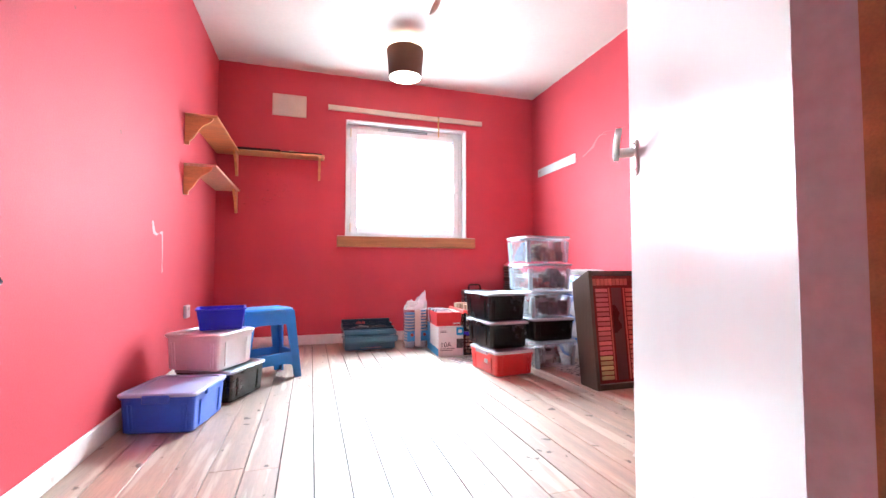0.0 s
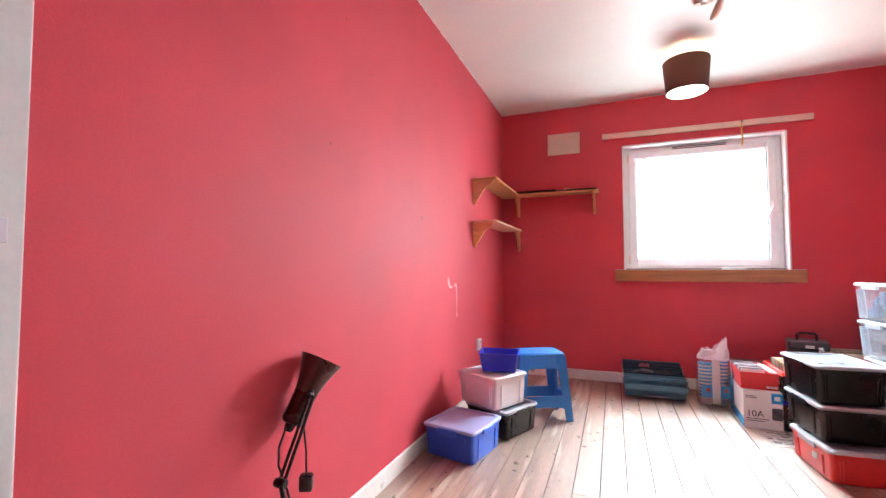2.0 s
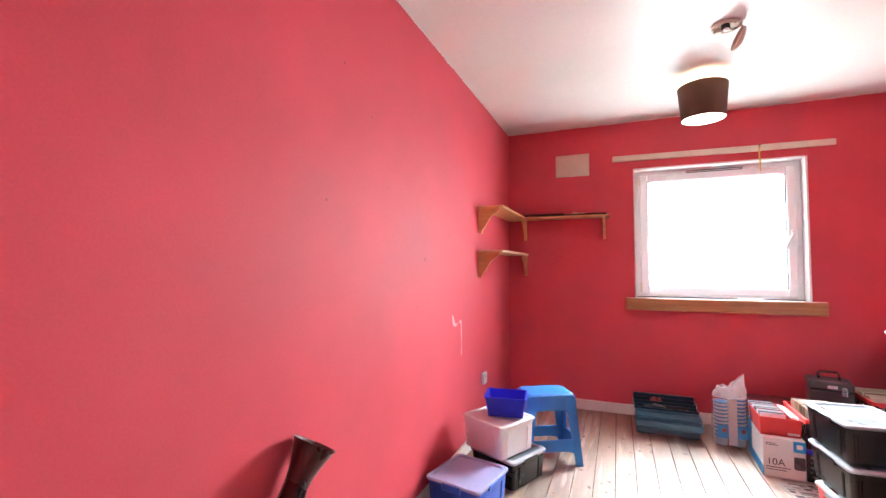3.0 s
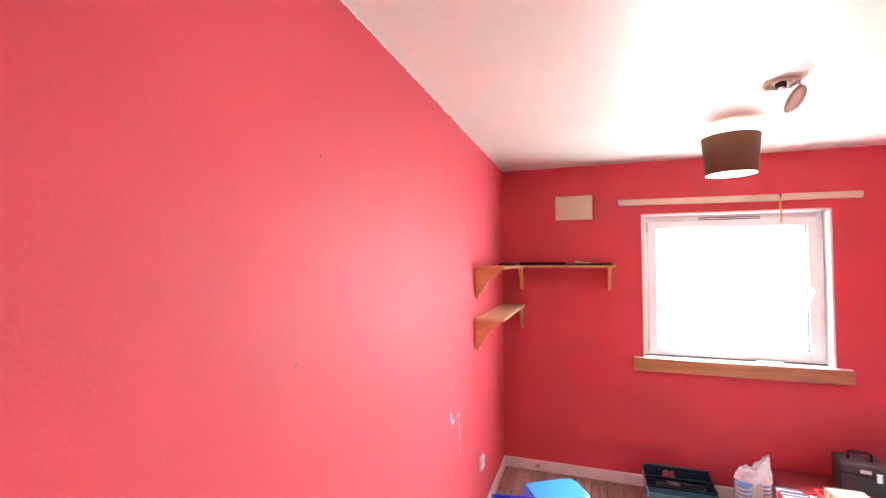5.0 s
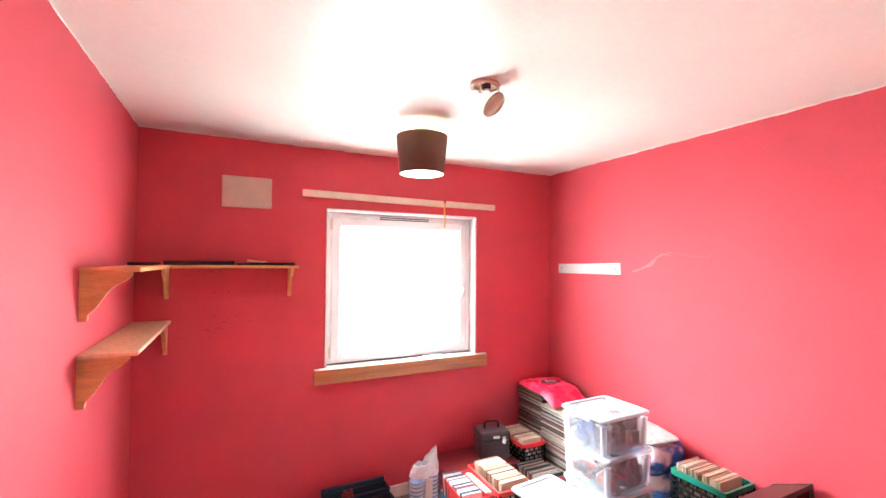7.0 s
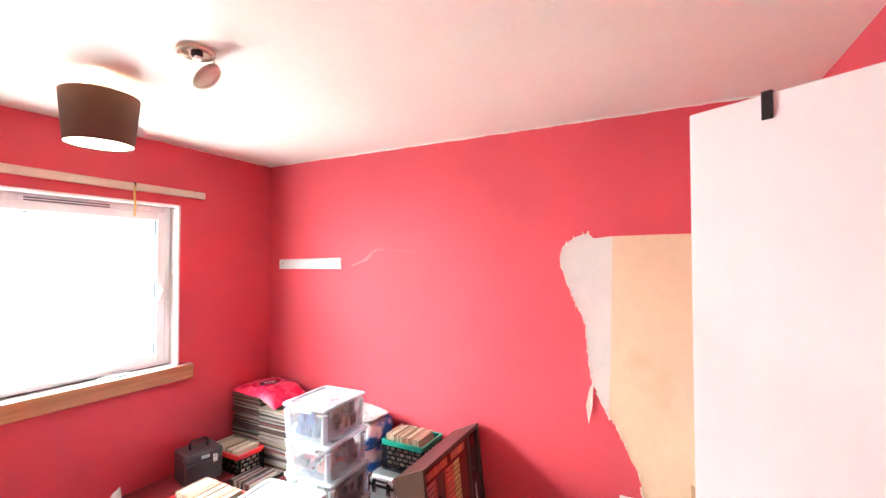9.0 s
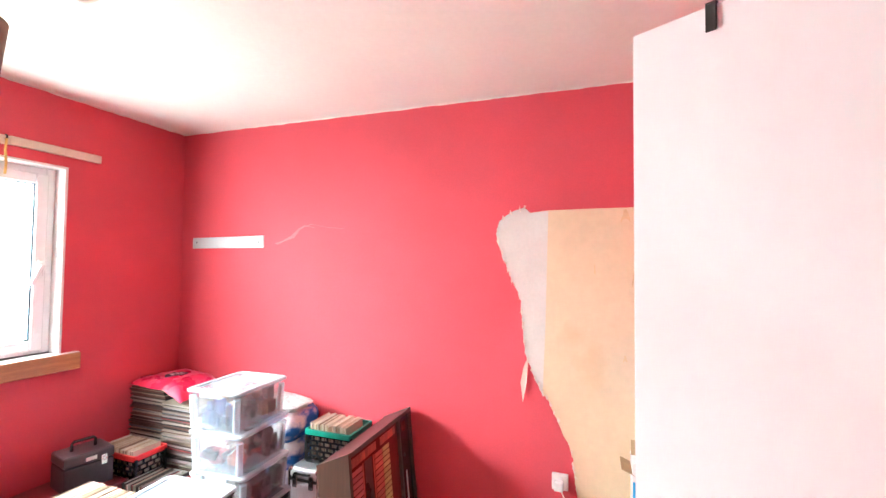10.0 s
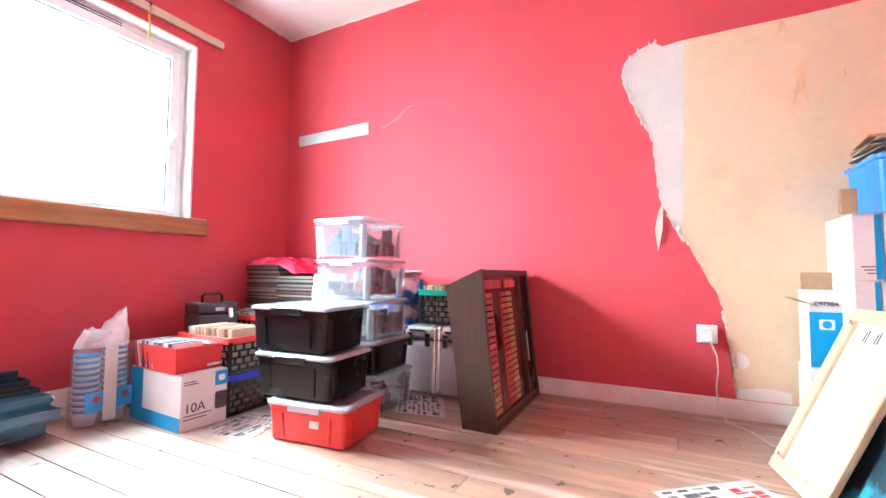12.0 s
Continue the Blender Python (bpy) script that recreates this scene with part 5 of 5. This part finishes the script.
# aluminium cases, the crate on them and the wrapped packs
for y, lab in ((-1.435, "silver ribbed aluminium record case on the floor"), (-1.655, "silver aluminium record case with worn corners")):
    ac = thing("flight_case", lab, "flight case", pm(2.915, y, 0, 0), "silver cases")
    part("body", box(-0.165, 0.165, -0.104, 0.104, 0.006, 0.30, 0.034, 4), M_ALU, ac)
    part("lid", box(-0.166, 0.166, -0.105, 0.105, 0.304, 0.372, 0.028, 3), M_ALU, ac)
    for sx in (-1, 1):
        for sy in (-1, 1):
            part("corner", lathe([(0.001, 0.016), (0.010, 0.013), (0.015, 0.004), (0.016, -0.008)], 12, Matrix.Translation((sx * 0.153, sy * 0.092, 0.361))), M_CHROME, ac)
            part("foot", box(sx * 0.14 - 0.012, sx * 0.14 + 0.012, sy * 0.07 - 0.012, sy * 0.07 + 0.012, 0, 0.008), M_CHROME, ac)
    for sx in (-1, 1):
        for sy in (-1, 1):
            part("edge_trim", tube([(sx * 0.158, sy * 0.097, 0.012), (sx * 0.158, sy * 0.097, 0.365)], 0.0105, 8), M_CHROME, ac)
    for sy in (-1, 1):
        for k in range(7):
            part("groove", box(-0.135 + k * 0.045 - 0.002, -0.135 + k * 0.045 + 0.002, sy * 0.104 - 0.0015, sy * 0.104 + 0.0015, 0.02, 0.29), M_CHROME, ac)
    part("seam", box(-0.1672, 0.16, -0.1062, 0.1062, 0.2995, 0.3045), M_IRON, ac, "dark seam under the lid")
    for sy in (-0.055, 0.055):
        latch = part("latch", box(-0.174, -0.163, sy - 0.016, sy + 0.016, 0.262, 0.338, 0.003), M_CHROME, ac)
        part("lock", box(-0.1775, -0.1735, sy - 0.008, sy + 0.008, 0.285, 0.312, 0.0015), M_IRON, latch)
    part("handle", tube([(-0.168, -0.045, 0.345), (-0.19, -0.045, 0.352), (-0.19, 0.045, 0.352), (-0.168, 0.045, 0.345)], 0.006), M_BLACK, ac, "black plastic handle")
milk_crate("black crate with a green rim full of records", pm(2.945, -1.545, 0.379, 0), 0.25, 0.30, 0.193, M_GREEN)
filed("cream record sleeve in a green-rimmed crate", "single_record", "records in the crate by the wall", 30, 2.945, -1.67, -1.42, 0.393, 0.19, 0.20, 0.0075, M_SINGLE, 45)
for i in range(4):
    pk = thing("wrapped_pack", "blue and white plastic-wrapped pack in a pile", "pack", pm(2.925 + 0.006 * (i % 2), -1.15, 0.160 * i, 3 - 2 * i), "piled wrapped packs")
    part("wrap", crumpled(0.33, 0.36, 0.158, 4.5, 0.012, 11 * i, 56, 10), M_PACK, pk, "crinkled blue and white printed wrap", smooth=True)
for i in range(3):
    ob = tagged(mesh_object("newspaper", crumpled(0.25 - 0.02 * i, 0.34, 0.010, 7.0, 0.012, 3 + 5 * i, 60, 4), M_NEWS), "crumpled folded newspaper on a pile of packs", "newspaper", "newspapers on the packs")
    ob.matrix_world = pose(2.91 + 0.01 * i, -1.13 - 0.01 * i, 0.646 + 0.0145 * i, 0.8 * i, -1.2 * i, 14 - 13 * i)

# jukebox title panel
juke = thing("jukebox_panel", "dark wooden jukebox title panel standing on edge", "jukebox panel")
JX0, JX1 = 2.375, 3.075
PROF = [(-2.03, 0), (-1.99, 0.35), (-1.957, 0.69), (-1.787, 0.612), (-1.83, 0.32), (-1.872, 0)]
turn = Matrix(((0, 1, 0, 0), (1, 0, 0, 0), (0, 0, 1, 0), (0, 0, 0, 1)))


def slab(x0, x1, inset=0.0):
    return prism(PROF, x0, x1, turn)


part("side", slab(JX0, JX0 + 0.022), M_VENEER, juke, "striped dark wood veneer side")
part("side", slab(JX1 - 0.022, JX1), M_VENEER, juke)


def on_front(u0, u1, v0, v1, depth, proud):
    """A slab on the leaning front: u along the panel, v up it."""
    bm = bmesh.new()
    fdir = Vector((0, -1.957 + 2.03, 0.69)).normalized()
    out = Vector((0, -fdir.z, fdir.y))
    o = Vector((0, -2.03, 0))
    vs = []
    for p in (proud, proud - depth):
        for u, v in ((u0, v0), (u1, v0), (u1, v1), (u0, v1)):
            vs.append(bm.verts.new(o + Vector((JX0 + u, 0, 0)) + fdir * v + out * p))
    for q in ((0, 1, 2, 3), (7, 6, 5, 4), (0, 4, 5, 1), (1, 5, 6, 2), (2, 6, 7, 3), (3, 7, 4, 0)):
        bm.faces.new([vs[i] for i in q])
    return bm


LU, LV = JX1 - JX0, 0.693
part("rail_top", prism([(-1.9575, 0.687), (-1.789, 0.610), (-1.7915, 0.592), (-1.960, 0.665)], JX0 + 0.022, JX1 - 0.022, turn), M_TOPRAIL, juke)
part("rail_bottom", on_front(0.022, LU - 0.022, 0.001, 0.034, 0.14, 0.002), M_VENEER, juke)
part("backing", on_front(0.022, LU - 0.022, 0.03, LV - 0.022, 0.02, -0.02), M_GLASSRED, juke, "dark red glass panel")
part("divider", on_front(0.535, 0.552, 0.03, LV - 0.022, 0.03, -0.004), M_VENEER, juke)
part("end_panel", on_front(0.552, LU - 0.022, 0.03, LV - 0.022, 0.006, -0.012), M_BLACK, juke)
part("price_card", on_front(0.60, 0.612, 0.20, 0.36, 0.003, -0.009), M_CARDW, juke)
part("badge", on_front(0.585, 0.63, 0.585, 0.64, 0.003, -0.009), M_GLASSRED, juke)
for i in range(9):
    part("title_letter", on_front(0.035 + i * 0.028, 0.058 + i * 0.028, 0.605, 0.645, 0.003, -0.016), M_ORANGE, juke)
for i in range(6):
    part("title_letter", on_front(0.33 + i * 0.03, 0.355 + i * 0.03, 0.605, 0.645, 0.003, -0.016), M_ORANGE, juke)
for i in range(19):
    v = 0.055 + i * 0.0283
    part("title_label", on_front(0.05, 0.135, v, v + 0.021, 0.003, -0.016), M_PINKL if i > 4 else M_YELL, juke)
    part("title_label", on_front(0.265, 0.345, v, v + 0.021, 0.003, -0.016), M_ORANGE, juke)
    part("title_label", on_front(0.353, 0.425, v, v + 0.021, 0.003, -0.016), M_YELL, juke)
part("centre_band", on_front(0.165, 0.235, 0.05, 0.59, 0.003, -0.017), M_MAROON, juke)
part("column_trim", on_front(0.142, 0.150, 0.05, 0.59, 0.003, -0.0165), M_ORANGE, juke)
part("column_trim", on_front(0.248, 0.256, 0.05, 0.59, 0.003, -0.0165), M_ORANGE, juke)

# papers on the floor


def sheet(pts, label, red=False, seed=1):
    s = thing("newspaper", label, "newspaper")
    bm = bmesh.new()
    bm.faces.new([bm.verts.new((x, y, 0.0015)) for x, y in pts])
    r = bmesh.ops.extrude_face_region(bm, geom=bm.faces[:])
    bmesh.ops.translate(bm, verts=[e for e in r["geom"] if isinstance(e, bmesh.types.BMVert)], vec=(0, 0, 0.002))
    part("page", bm, M_PAPER, s)
    a, b, d = Vector(pts[0]), Vector(pts[1]), Vector(pts[3])
    random.seed(seed)
    for i in range(6):
        for j in range(9):
            if random.random() < 0.85:
                u0, v0 = 0.05 + 0.155 * i, 0.05 + 0.1 * j
                u1, v1 = u0 + random.uniform(0.09, 0.15), v0 + random.choice((0.03, 0.05, 0.085))
                bm = bmesh.new()
                q = [a + (b - a) * u + (d - a) * v for u, v in ((u0, v0), (u1, v0), (u1, v1), (u0, v1))]
                bm.faces.new([bm.verts.new((p.x, p.y, 0.0042)) for p in q])
                part("print_block", bm, M_CARDRED if red and i > 3 else random.choice((M_INK, M_ITEM3, M_NEWSGREY)), s)


sheet([(1.80, -0.93), (2.10, -0.90), (2.14, -1.10), (1.86, -1.17)], "newspaper sheet under the crates on the floorboards", seed=2)
sheet([(2.42, -1.50), (2.70, -1.34), (2.73, -1.60), (2.46, -1.75)], "printed newspaper page beside the silver case", seed=3)
sheet([(2.163, -2.611), (2.39, -2.885), (2.19, -3.05), (1.965, -2.775)], "red and white leaflet on the floorboards", True, seed=4)
bm = box(-0.06, 0.06, -0.04, 0.04, 0.001, 0.003)
ob = tagged(mesh_object("paper_scrap", bm, M_CARDW), "white scrap of paper by the red box", "paper")
ob.matrix_world = pose(1.80, -1.27, 0, 0, 0, 30)

# ---- desk lamp standing on the floor ----
dl = thing("desk_lamp", "dark maroon sprung desk lamp standing on the floor", "desk lamp")
part("base", lathe([(0.001, 0), (0.085, 0), (0.085, 0.014), (0.07, 0.026), (0.02, 0.034), (0.012, 0.10), (0.001, 0.10)], 30, Matrix.Translation((0.205, -3.215, 0))), M_IRON, dl)
part("post", tube([(0.205, -3.215, 0.09), (0.207, -3.213, 0.22)], 0.010), M_IRON, dl)
part("bracket", box(0.188, 0.228, -3.222, -3.205, 0.212, 0.238, 0.004), M_IRON, dl)
for dx, dy in ((-0.008, 0.010), (0.010, -0.010)):
    part("lower_arm", tube([(0.205 + dx, -3.213 + dy, 0.23), (0.150 + dx, -3.205 + dy, 0.425)], 0.006), M_IRON, dl)
for dx in (-0.012, 0.02):
    coil = [(0.205 + dx + 0.007 * math.cos(a * 0.9) - 0.02 * a / 60, -3.205 + 0.007 * math.sin(a * 0.9), 0.225 + 0.0011 * a) for a in range(0, 60)]
    part("spring", tube(coil, 0.0015, 4), M_CHROME, dl)
part("elbow", lathe([(0.001, -0.016), (0.012, -0.016), (0.014, 0), (0.012, 0.016), (0.001, 0.016)], 14, Matrix.Translation((0.150, -3.205, 0.425)) @ Matrix.Rotation(radians(90), 4, 'Y')), M_IRON, dl)
for dx in (-0.006, 0.010):
    part("upper_arm", tube([(0.150 + dx, -3.205, 0.425), (0.122 + dx, -3.045, 0.615)], 0.005), M_IRON, dl)
ax0, ax1 = Vector((0.046, -3.038, 0.532)), Vector((0.082, -2.945, 0.702))
axis = (ax1 - ax0)
rot = axis.to_track_quat('Z', 'Y').to_matrix().to_4x4()
ll = axis.length
FLARE = [(0.0, 0.036), (0.2, 0.0355), (0.4, 0.037), (0.55, 0.041), (0.7, 0.048), (0.85, 0.058), (1.0, 0.070)]
profile = [(0.001, -0.016), (0.026, -0.016), (0.034, -0.008)] + [(w, k * ll) for k, w in FLARE] + [(0.072, ll + 0.002), (0.069, ll)]
profile += [(w - 0.0025, k * ll) for k, w in FLARE[-2::-1]] + [(0.001, 0.006)]
shade = part("shade", lathe(profile, 44, Matrix.Translation(ax0) @ rot), M_MAROON, dl, "flared maroon enamel shade", smooth=True)
part("bulb_holder", lathe([(0.001, 0.0), (0.017, 0.0), (0.017, 0.05), (0.012, 0.055), (0.001, 0.055)], 18, Matrix.Translation(ax0) @ rot), M_BLACK, shade)
part("rear_cap", lathe([(0.001, -0.040), (0.012, -0.039), (0.016, -0.030), (0.017, -0.015), (0.001, -0.015)], 18, Matrix.Translation(ax0) @ rot), M_BLACK, shade, "black vented rear cap")
part("knob", lathe([(0.001, 0), (0.009, 0), (0.009, 0.02), (0.001, 0.022)], 10, Matrix.Translation((0.118, -3.035, 0.612)) @ Matrix.Rotation(radians(70), 4, 'X')), M_IRON, dl)
part("yoke", tube([(0.126, -3.05, 0.615), (0.110, -3.025, 0.622), (0.092, -3.012, 0.615)], 0.006), M_IRON, dl)
part("cord", tube([(0.075, -3.07, 0.528), (0.088, -3.062, 0.533), (0.099, -3.05, 0.515), (0.100, -3.04, 0.44), (0.094, -3.03, 0.365)], 0.003, 6), M_IRON, dl)
part("cord", tube([(0.046, -3.07, 0.515), (0.055, -3.11, 0.47), (0.11, -3.17, 0.45), (0.16, -3.19, 0.40), (0.18, -3.18, 0.32), (0.22, -3.17, 0.23)], 0.0035, 6), M_IRON, dl)
part("plug", box(-0.021, 0.021, -0.016, 0.016, -0.026, 0.026, 0.007, 2, m=Matrix.Translation((0.094, -3.03, 0.338)) @ Matrix.Rotation(radians(25), 4, 'Z')), M_BLACK, dl, "black plug hanging on its cord")

# ---- pile beside the door ----


def hp_carton(label, x0, x1, y0, y1, z0, z1, band, group="cartons by the door", blue="band", mark=False):
    c = thing("toner_carton", label, "carton", pose(x0, (y0 + y1) / 2, z0), group)
    w, h = (y1 - y0) / 2, z1 - z0
    part("body", box(0, x1 - x0, -w, w, 0, h, 0.003), M_CARDW, c)
    b0, b1 = band
    part("blue_panel", box(-0.0015, 0.002, -w + 2 * w * b0, -w + 2 * w * b1, 0.004, h * (0.72 if blue == "low" else 0.98)), M_CARDB, c, "blue printed panel")
    if mark:
        part("badge", loft([(0.05, 0.042, 0.006, 0), (0.05, 0.042, 0.006, 0.001)], m=Matrix.Translation((-0.002, 0, h * 0.56)) @ Matrix.Rotation(radians(90), 4, 'Z') @ Matrix.Rotation(radians(90), 4, 'X')), M_CARDW, c)
        part("badge_disc", lathe([(0.001, 0), (0.015, 0), (0.015, 0.001), (0.001, 0.001)], 20, Matrix.Translation((-0.0032, 0, h * 0.56)) @ Matrix.Rotation(radians(-90), 4, 'Y')), M_CARDB, c)
        words("C9730A", 0.024, M_INK, c, Matrix.Translation((-0.002, 0, h * 0.80)) @ Matrix.Rotation(radians(-90), 4, 'Z') @ Matrix.Rotation(radians(90), 4, 'X'), "black printed part number")
    for k in range(3):
        part("print_line", box(-0.001, 0.001, -w * 0.7, w * (0.1 + 0.2 * k), h * 0.10 + 0.012 * k, h * 0.10 + 0.004 + 0.012 * k), M_ITEM3 if blue != "low" else M_CARDW, c)
    return c


hp_carton("blue and white toner carton by the wall", 2.91, 3.085, -3.305, -3.18, 0, 0.293, (0, 1), blue="low")
top = hp_carton("blue and white toner carton with open flaps", 2.93, 3.085, -3.30, -3.19, 0.294, 0.61, (0, 1), blue="low", mark=True)
part("flap", box(0.10, 0.104, -0.055, 0.055, 0.312, 0.39, m=Matrix.Rotation(radians(0), 4, 'Y')), M_BROWN, top, "open brown cardboard flap")
part("flap", box(0.0, 0.15, 0.055, 0.058, 0, 0.09, m=Matrix.Translation((0, 0, 0.30)) @ Matrix.Rotation(radians(-68), 4, 'X')), M_BROWN, top)
hp_carton("large white toner carton at the bottom of a pile", 2.80, 3.085, -3.67, -3.31, 0, 0.216, (0.2, 0.5))
hp_carton("large white toner carton in a pile", 2.80, 3.085, -3.67, -3.31, 0.217, 0.432, (0.5, 0.8))
y = -3.295
for w, b in ((0.075, (0.0, 0.2)), (0.09, (0.1, 0.5)), (0.10, (0.1, 0.45)), (0.10, (0.2, 0.5))):
    hp_carton("small white and blue toner carton in a pile", 2.80, 3.085, y - w + 0.003, y, 0.433, 0.652, b)
    y -= w
y = -3.295
for w, b in ((0.088, (0.0, 0.25)), (0.15, (0.0, 0.22)), (0.135, (0.3, 0.6))):
    hp_carton("tall white and blue toner carton in a pile", 2.80, 3.085, y - w + 0.003, y, 0.653, 0.905, b)
    y -= w
bc = thing("stacking_crate", "blue plastic stacking crate on white cartons", "crate", pm(2.90, -3.51, 0.906, 0))
part("body", loft([(0.27, 0.27, 0.015, 0), (0.31, 0.295, 0.02, 0.19), (0.335, 0.315, 0.025, 0.195), (0.335, 0.315, 0.025, 0.21), (0.305, 0.288, 0.02, 0.21), (0.262, 0.262, 0.015, 0.006)]), M_STOOL, bc)
for i in range(4):
    part("rib", box(-0.156 - 0.008, -0.150, -0.12 + i * 0.08, -0.11 + i * 0.08, 0.01, 0.19), M_STOOL, bc)
random.seed(71)
for i in range(9):
    ob = tagged(mesh_object("envelope", box(-0.12, 0.12, -0.14, 0.14, 0, 0.007, 0.002), M_BROWN if i in (5, 7, 8) else (M_PAPER if i % 2 else M_ITEM3)), "worn envelope in a loose pile on the blue crate", "envelope", "envelopes on the crate")
    ob.matrix_world = pose(2.89 + random.uniform(-0.02, 0.02), -3.51 + random.uniform(-0.01, 0.02), 1.117 + i * 0.0095, random.uniform(-1.5, 1.5), random.uniform(-2, 2), random.uniform(-8, 8))
tagged(mesh_object("cardboard_piece", box(2.78, 2.80, -3.31, -3.26, 0.906, 1.0, 0.003), M_BROWN), "brown cardboard piece beside the blue crate", "cardboard")

# canvases leaning by the door
sup = thing("carton", "plain brown cardboard box behind the canvases", "carton", pm(2.53, -3.445, 0, 0))
part("body", box(-0.22, 0.22, -0.165, 0.165, 0, 0.47, 0.004), M_BROWN, sup)


def canvas(label, origin, w, h, lean, back, turned=0):
    """A stretched canvas; x runs along its foot."""
    m = Matrix.Translation(origin) @ Matrix.Rotation(radians(180 + turned), 4, 'Z') @ Matrix.Rotation(radians(-lean), 4, 'X')
    c = thing("canvas", label, "canvas", m)
    bw_ = 0.045
    if back:
        for b in ((0, w, 0, 0.022, 0, bw_), (0, w, 0, 0.022, h - bw_, h), (0, bw_, 0, 0.022, bw_, h - bw_), (w - bw_, w, 0, 0.022, bw_, h - bw_)):
            part("stretcher_bar", box(*b, bevel=0.003), M_WOODF, c, "raw wooden stretcher bar")
        part("cloth", box(bw_ * 0.9, w - bw_ * 0.9, 0.014, 0.018, bw_ * 0.9, h - bw_ * 0.9), M_CANVAS, c, "white canvas back")
        for x in (w * 0.42, w * 0.58):
            part("clip", tube([(x, -0.002, h - 0.07), (x + 0.012, -0.003, h - 0.07), (x + 0.012, -0.003, h - 0.11), (x, -0.003, h - 0.11), (x, -0.002, h - 0.075)], 0.0015, 5), M_IRON, c)
        for z in (0.05, h - 0.06):
            part("eyelet", tube([(0.03, -0.002, z), (0.04, -0.008, z + 0.012), (0.05, -0.002, z)], 0.003, 6), M_CHROME, c)
    else:
        part("picture", box(0, w, 0, 0.02, 0, h, 0.003), M_PAINTING, c, "dark painting with teal strokes")
    return c


canvas("canvas seen from its pale wooden-framed back", (2.565, -2.97, 0.006), 0.33, 0.615, 25.5, True, 10)
canvas("dark teal painting leaning behind another canvas", (2.52, -3.065, 0.006), 0.42, 0.50, 24, False, 6)
jar = thing("chrome_lid_jar", "white canister with a chrome lid on the floor", "canister", pm(2.10, -3.19, 0, 0))
part("body", lathe([(0.001, 0), (0.05, 0), (0.052, 0.02), (0.052, 0.12), (0.046, 0.13), (0.001, 0.13)], 26), M_CARDW, jar, smooth=True)
part("lid", lathe([(0.048, 0.128), (0.05, 0.14), (0.045, 0.165), (0.02, 0.178), (0.001, 0.18)], 26), M_CHROME, jar, smooth=True)

# scuffs on the painted far wall
M_GRIME = mat("wall_grime", (0.30, 0.035, 0.05), 0.6, var=0.3, scale=20, bump=0.05, alpha=0.11)
random.seed(23)
for x, z, n, spread in ((0.50, 1.39, 16, 0.055), (0.40, 1.32, 7, 0.04), (0.45, 1.70, 6, 0.06), (0.20, 1.28, 4, 0.05)):
    bm = bmesh.new()
    for k in range(n):
        cx, cz, w, h, a0 = x + random.gauss(0, spread), z + random.gauss(0, spread * 0.5), random.uniform(0.006, 0.022), random.uniform(0.003, 0.008), random.uniform(-0.6, 0.6)
        y = -0.0012 - 0.00012 * k
        ring_ = []
        for i in range(9):
            a = 2 * math.pi * i / 9
            r = random.uniform(0.6, 1.2)
            px, pz = w * r * math.cos(a), h * r * math.sin(a)
            ring_.append(bm.verts.new((cx + px * math.cos(a0) - pz * math.sin(a0), y, cz + px * math.sin(a0) + pz * math.cos(a0))))
        bm.faces.new(ring_)
    tagged(mesh_object("wall_scuff", bm, M_GRIME), "dark grimy scuffs on the red wall", "wall mark", kind="stuff")

# floorboards, one by one
random.seed(4)
bw = 0.1172
xb = 0.0
while xb < W - 0.01:
    x2 = min(xb + bw, W)
    cuts = [YD - 0.02, random.uniform(-3.2, -2.0) if random.random() < 0.75 else None, random.uniform(-1.5, -0.5) if random.random() < 0.5 else None, 0.0]
    cuts = [c for c in cuts if c is not None]
    for a, b in zip(cuts, cuts[1:]):
        bm = box(-(x2 - xb) / 2 + 0.0022, (x2 - xb) / 2 - 0.0022, -(b - a) / 2 + 0.0012, (b - a) / 2 - 0.0012, -0.018, 0, 0.0008)
        ob = part("plank", bm, M_PLANK, floor)
        ob.location = ((xb + x2) / 2, (a + b) / 2, random.uniform(-0.001, 0.0008))
    xb = x2
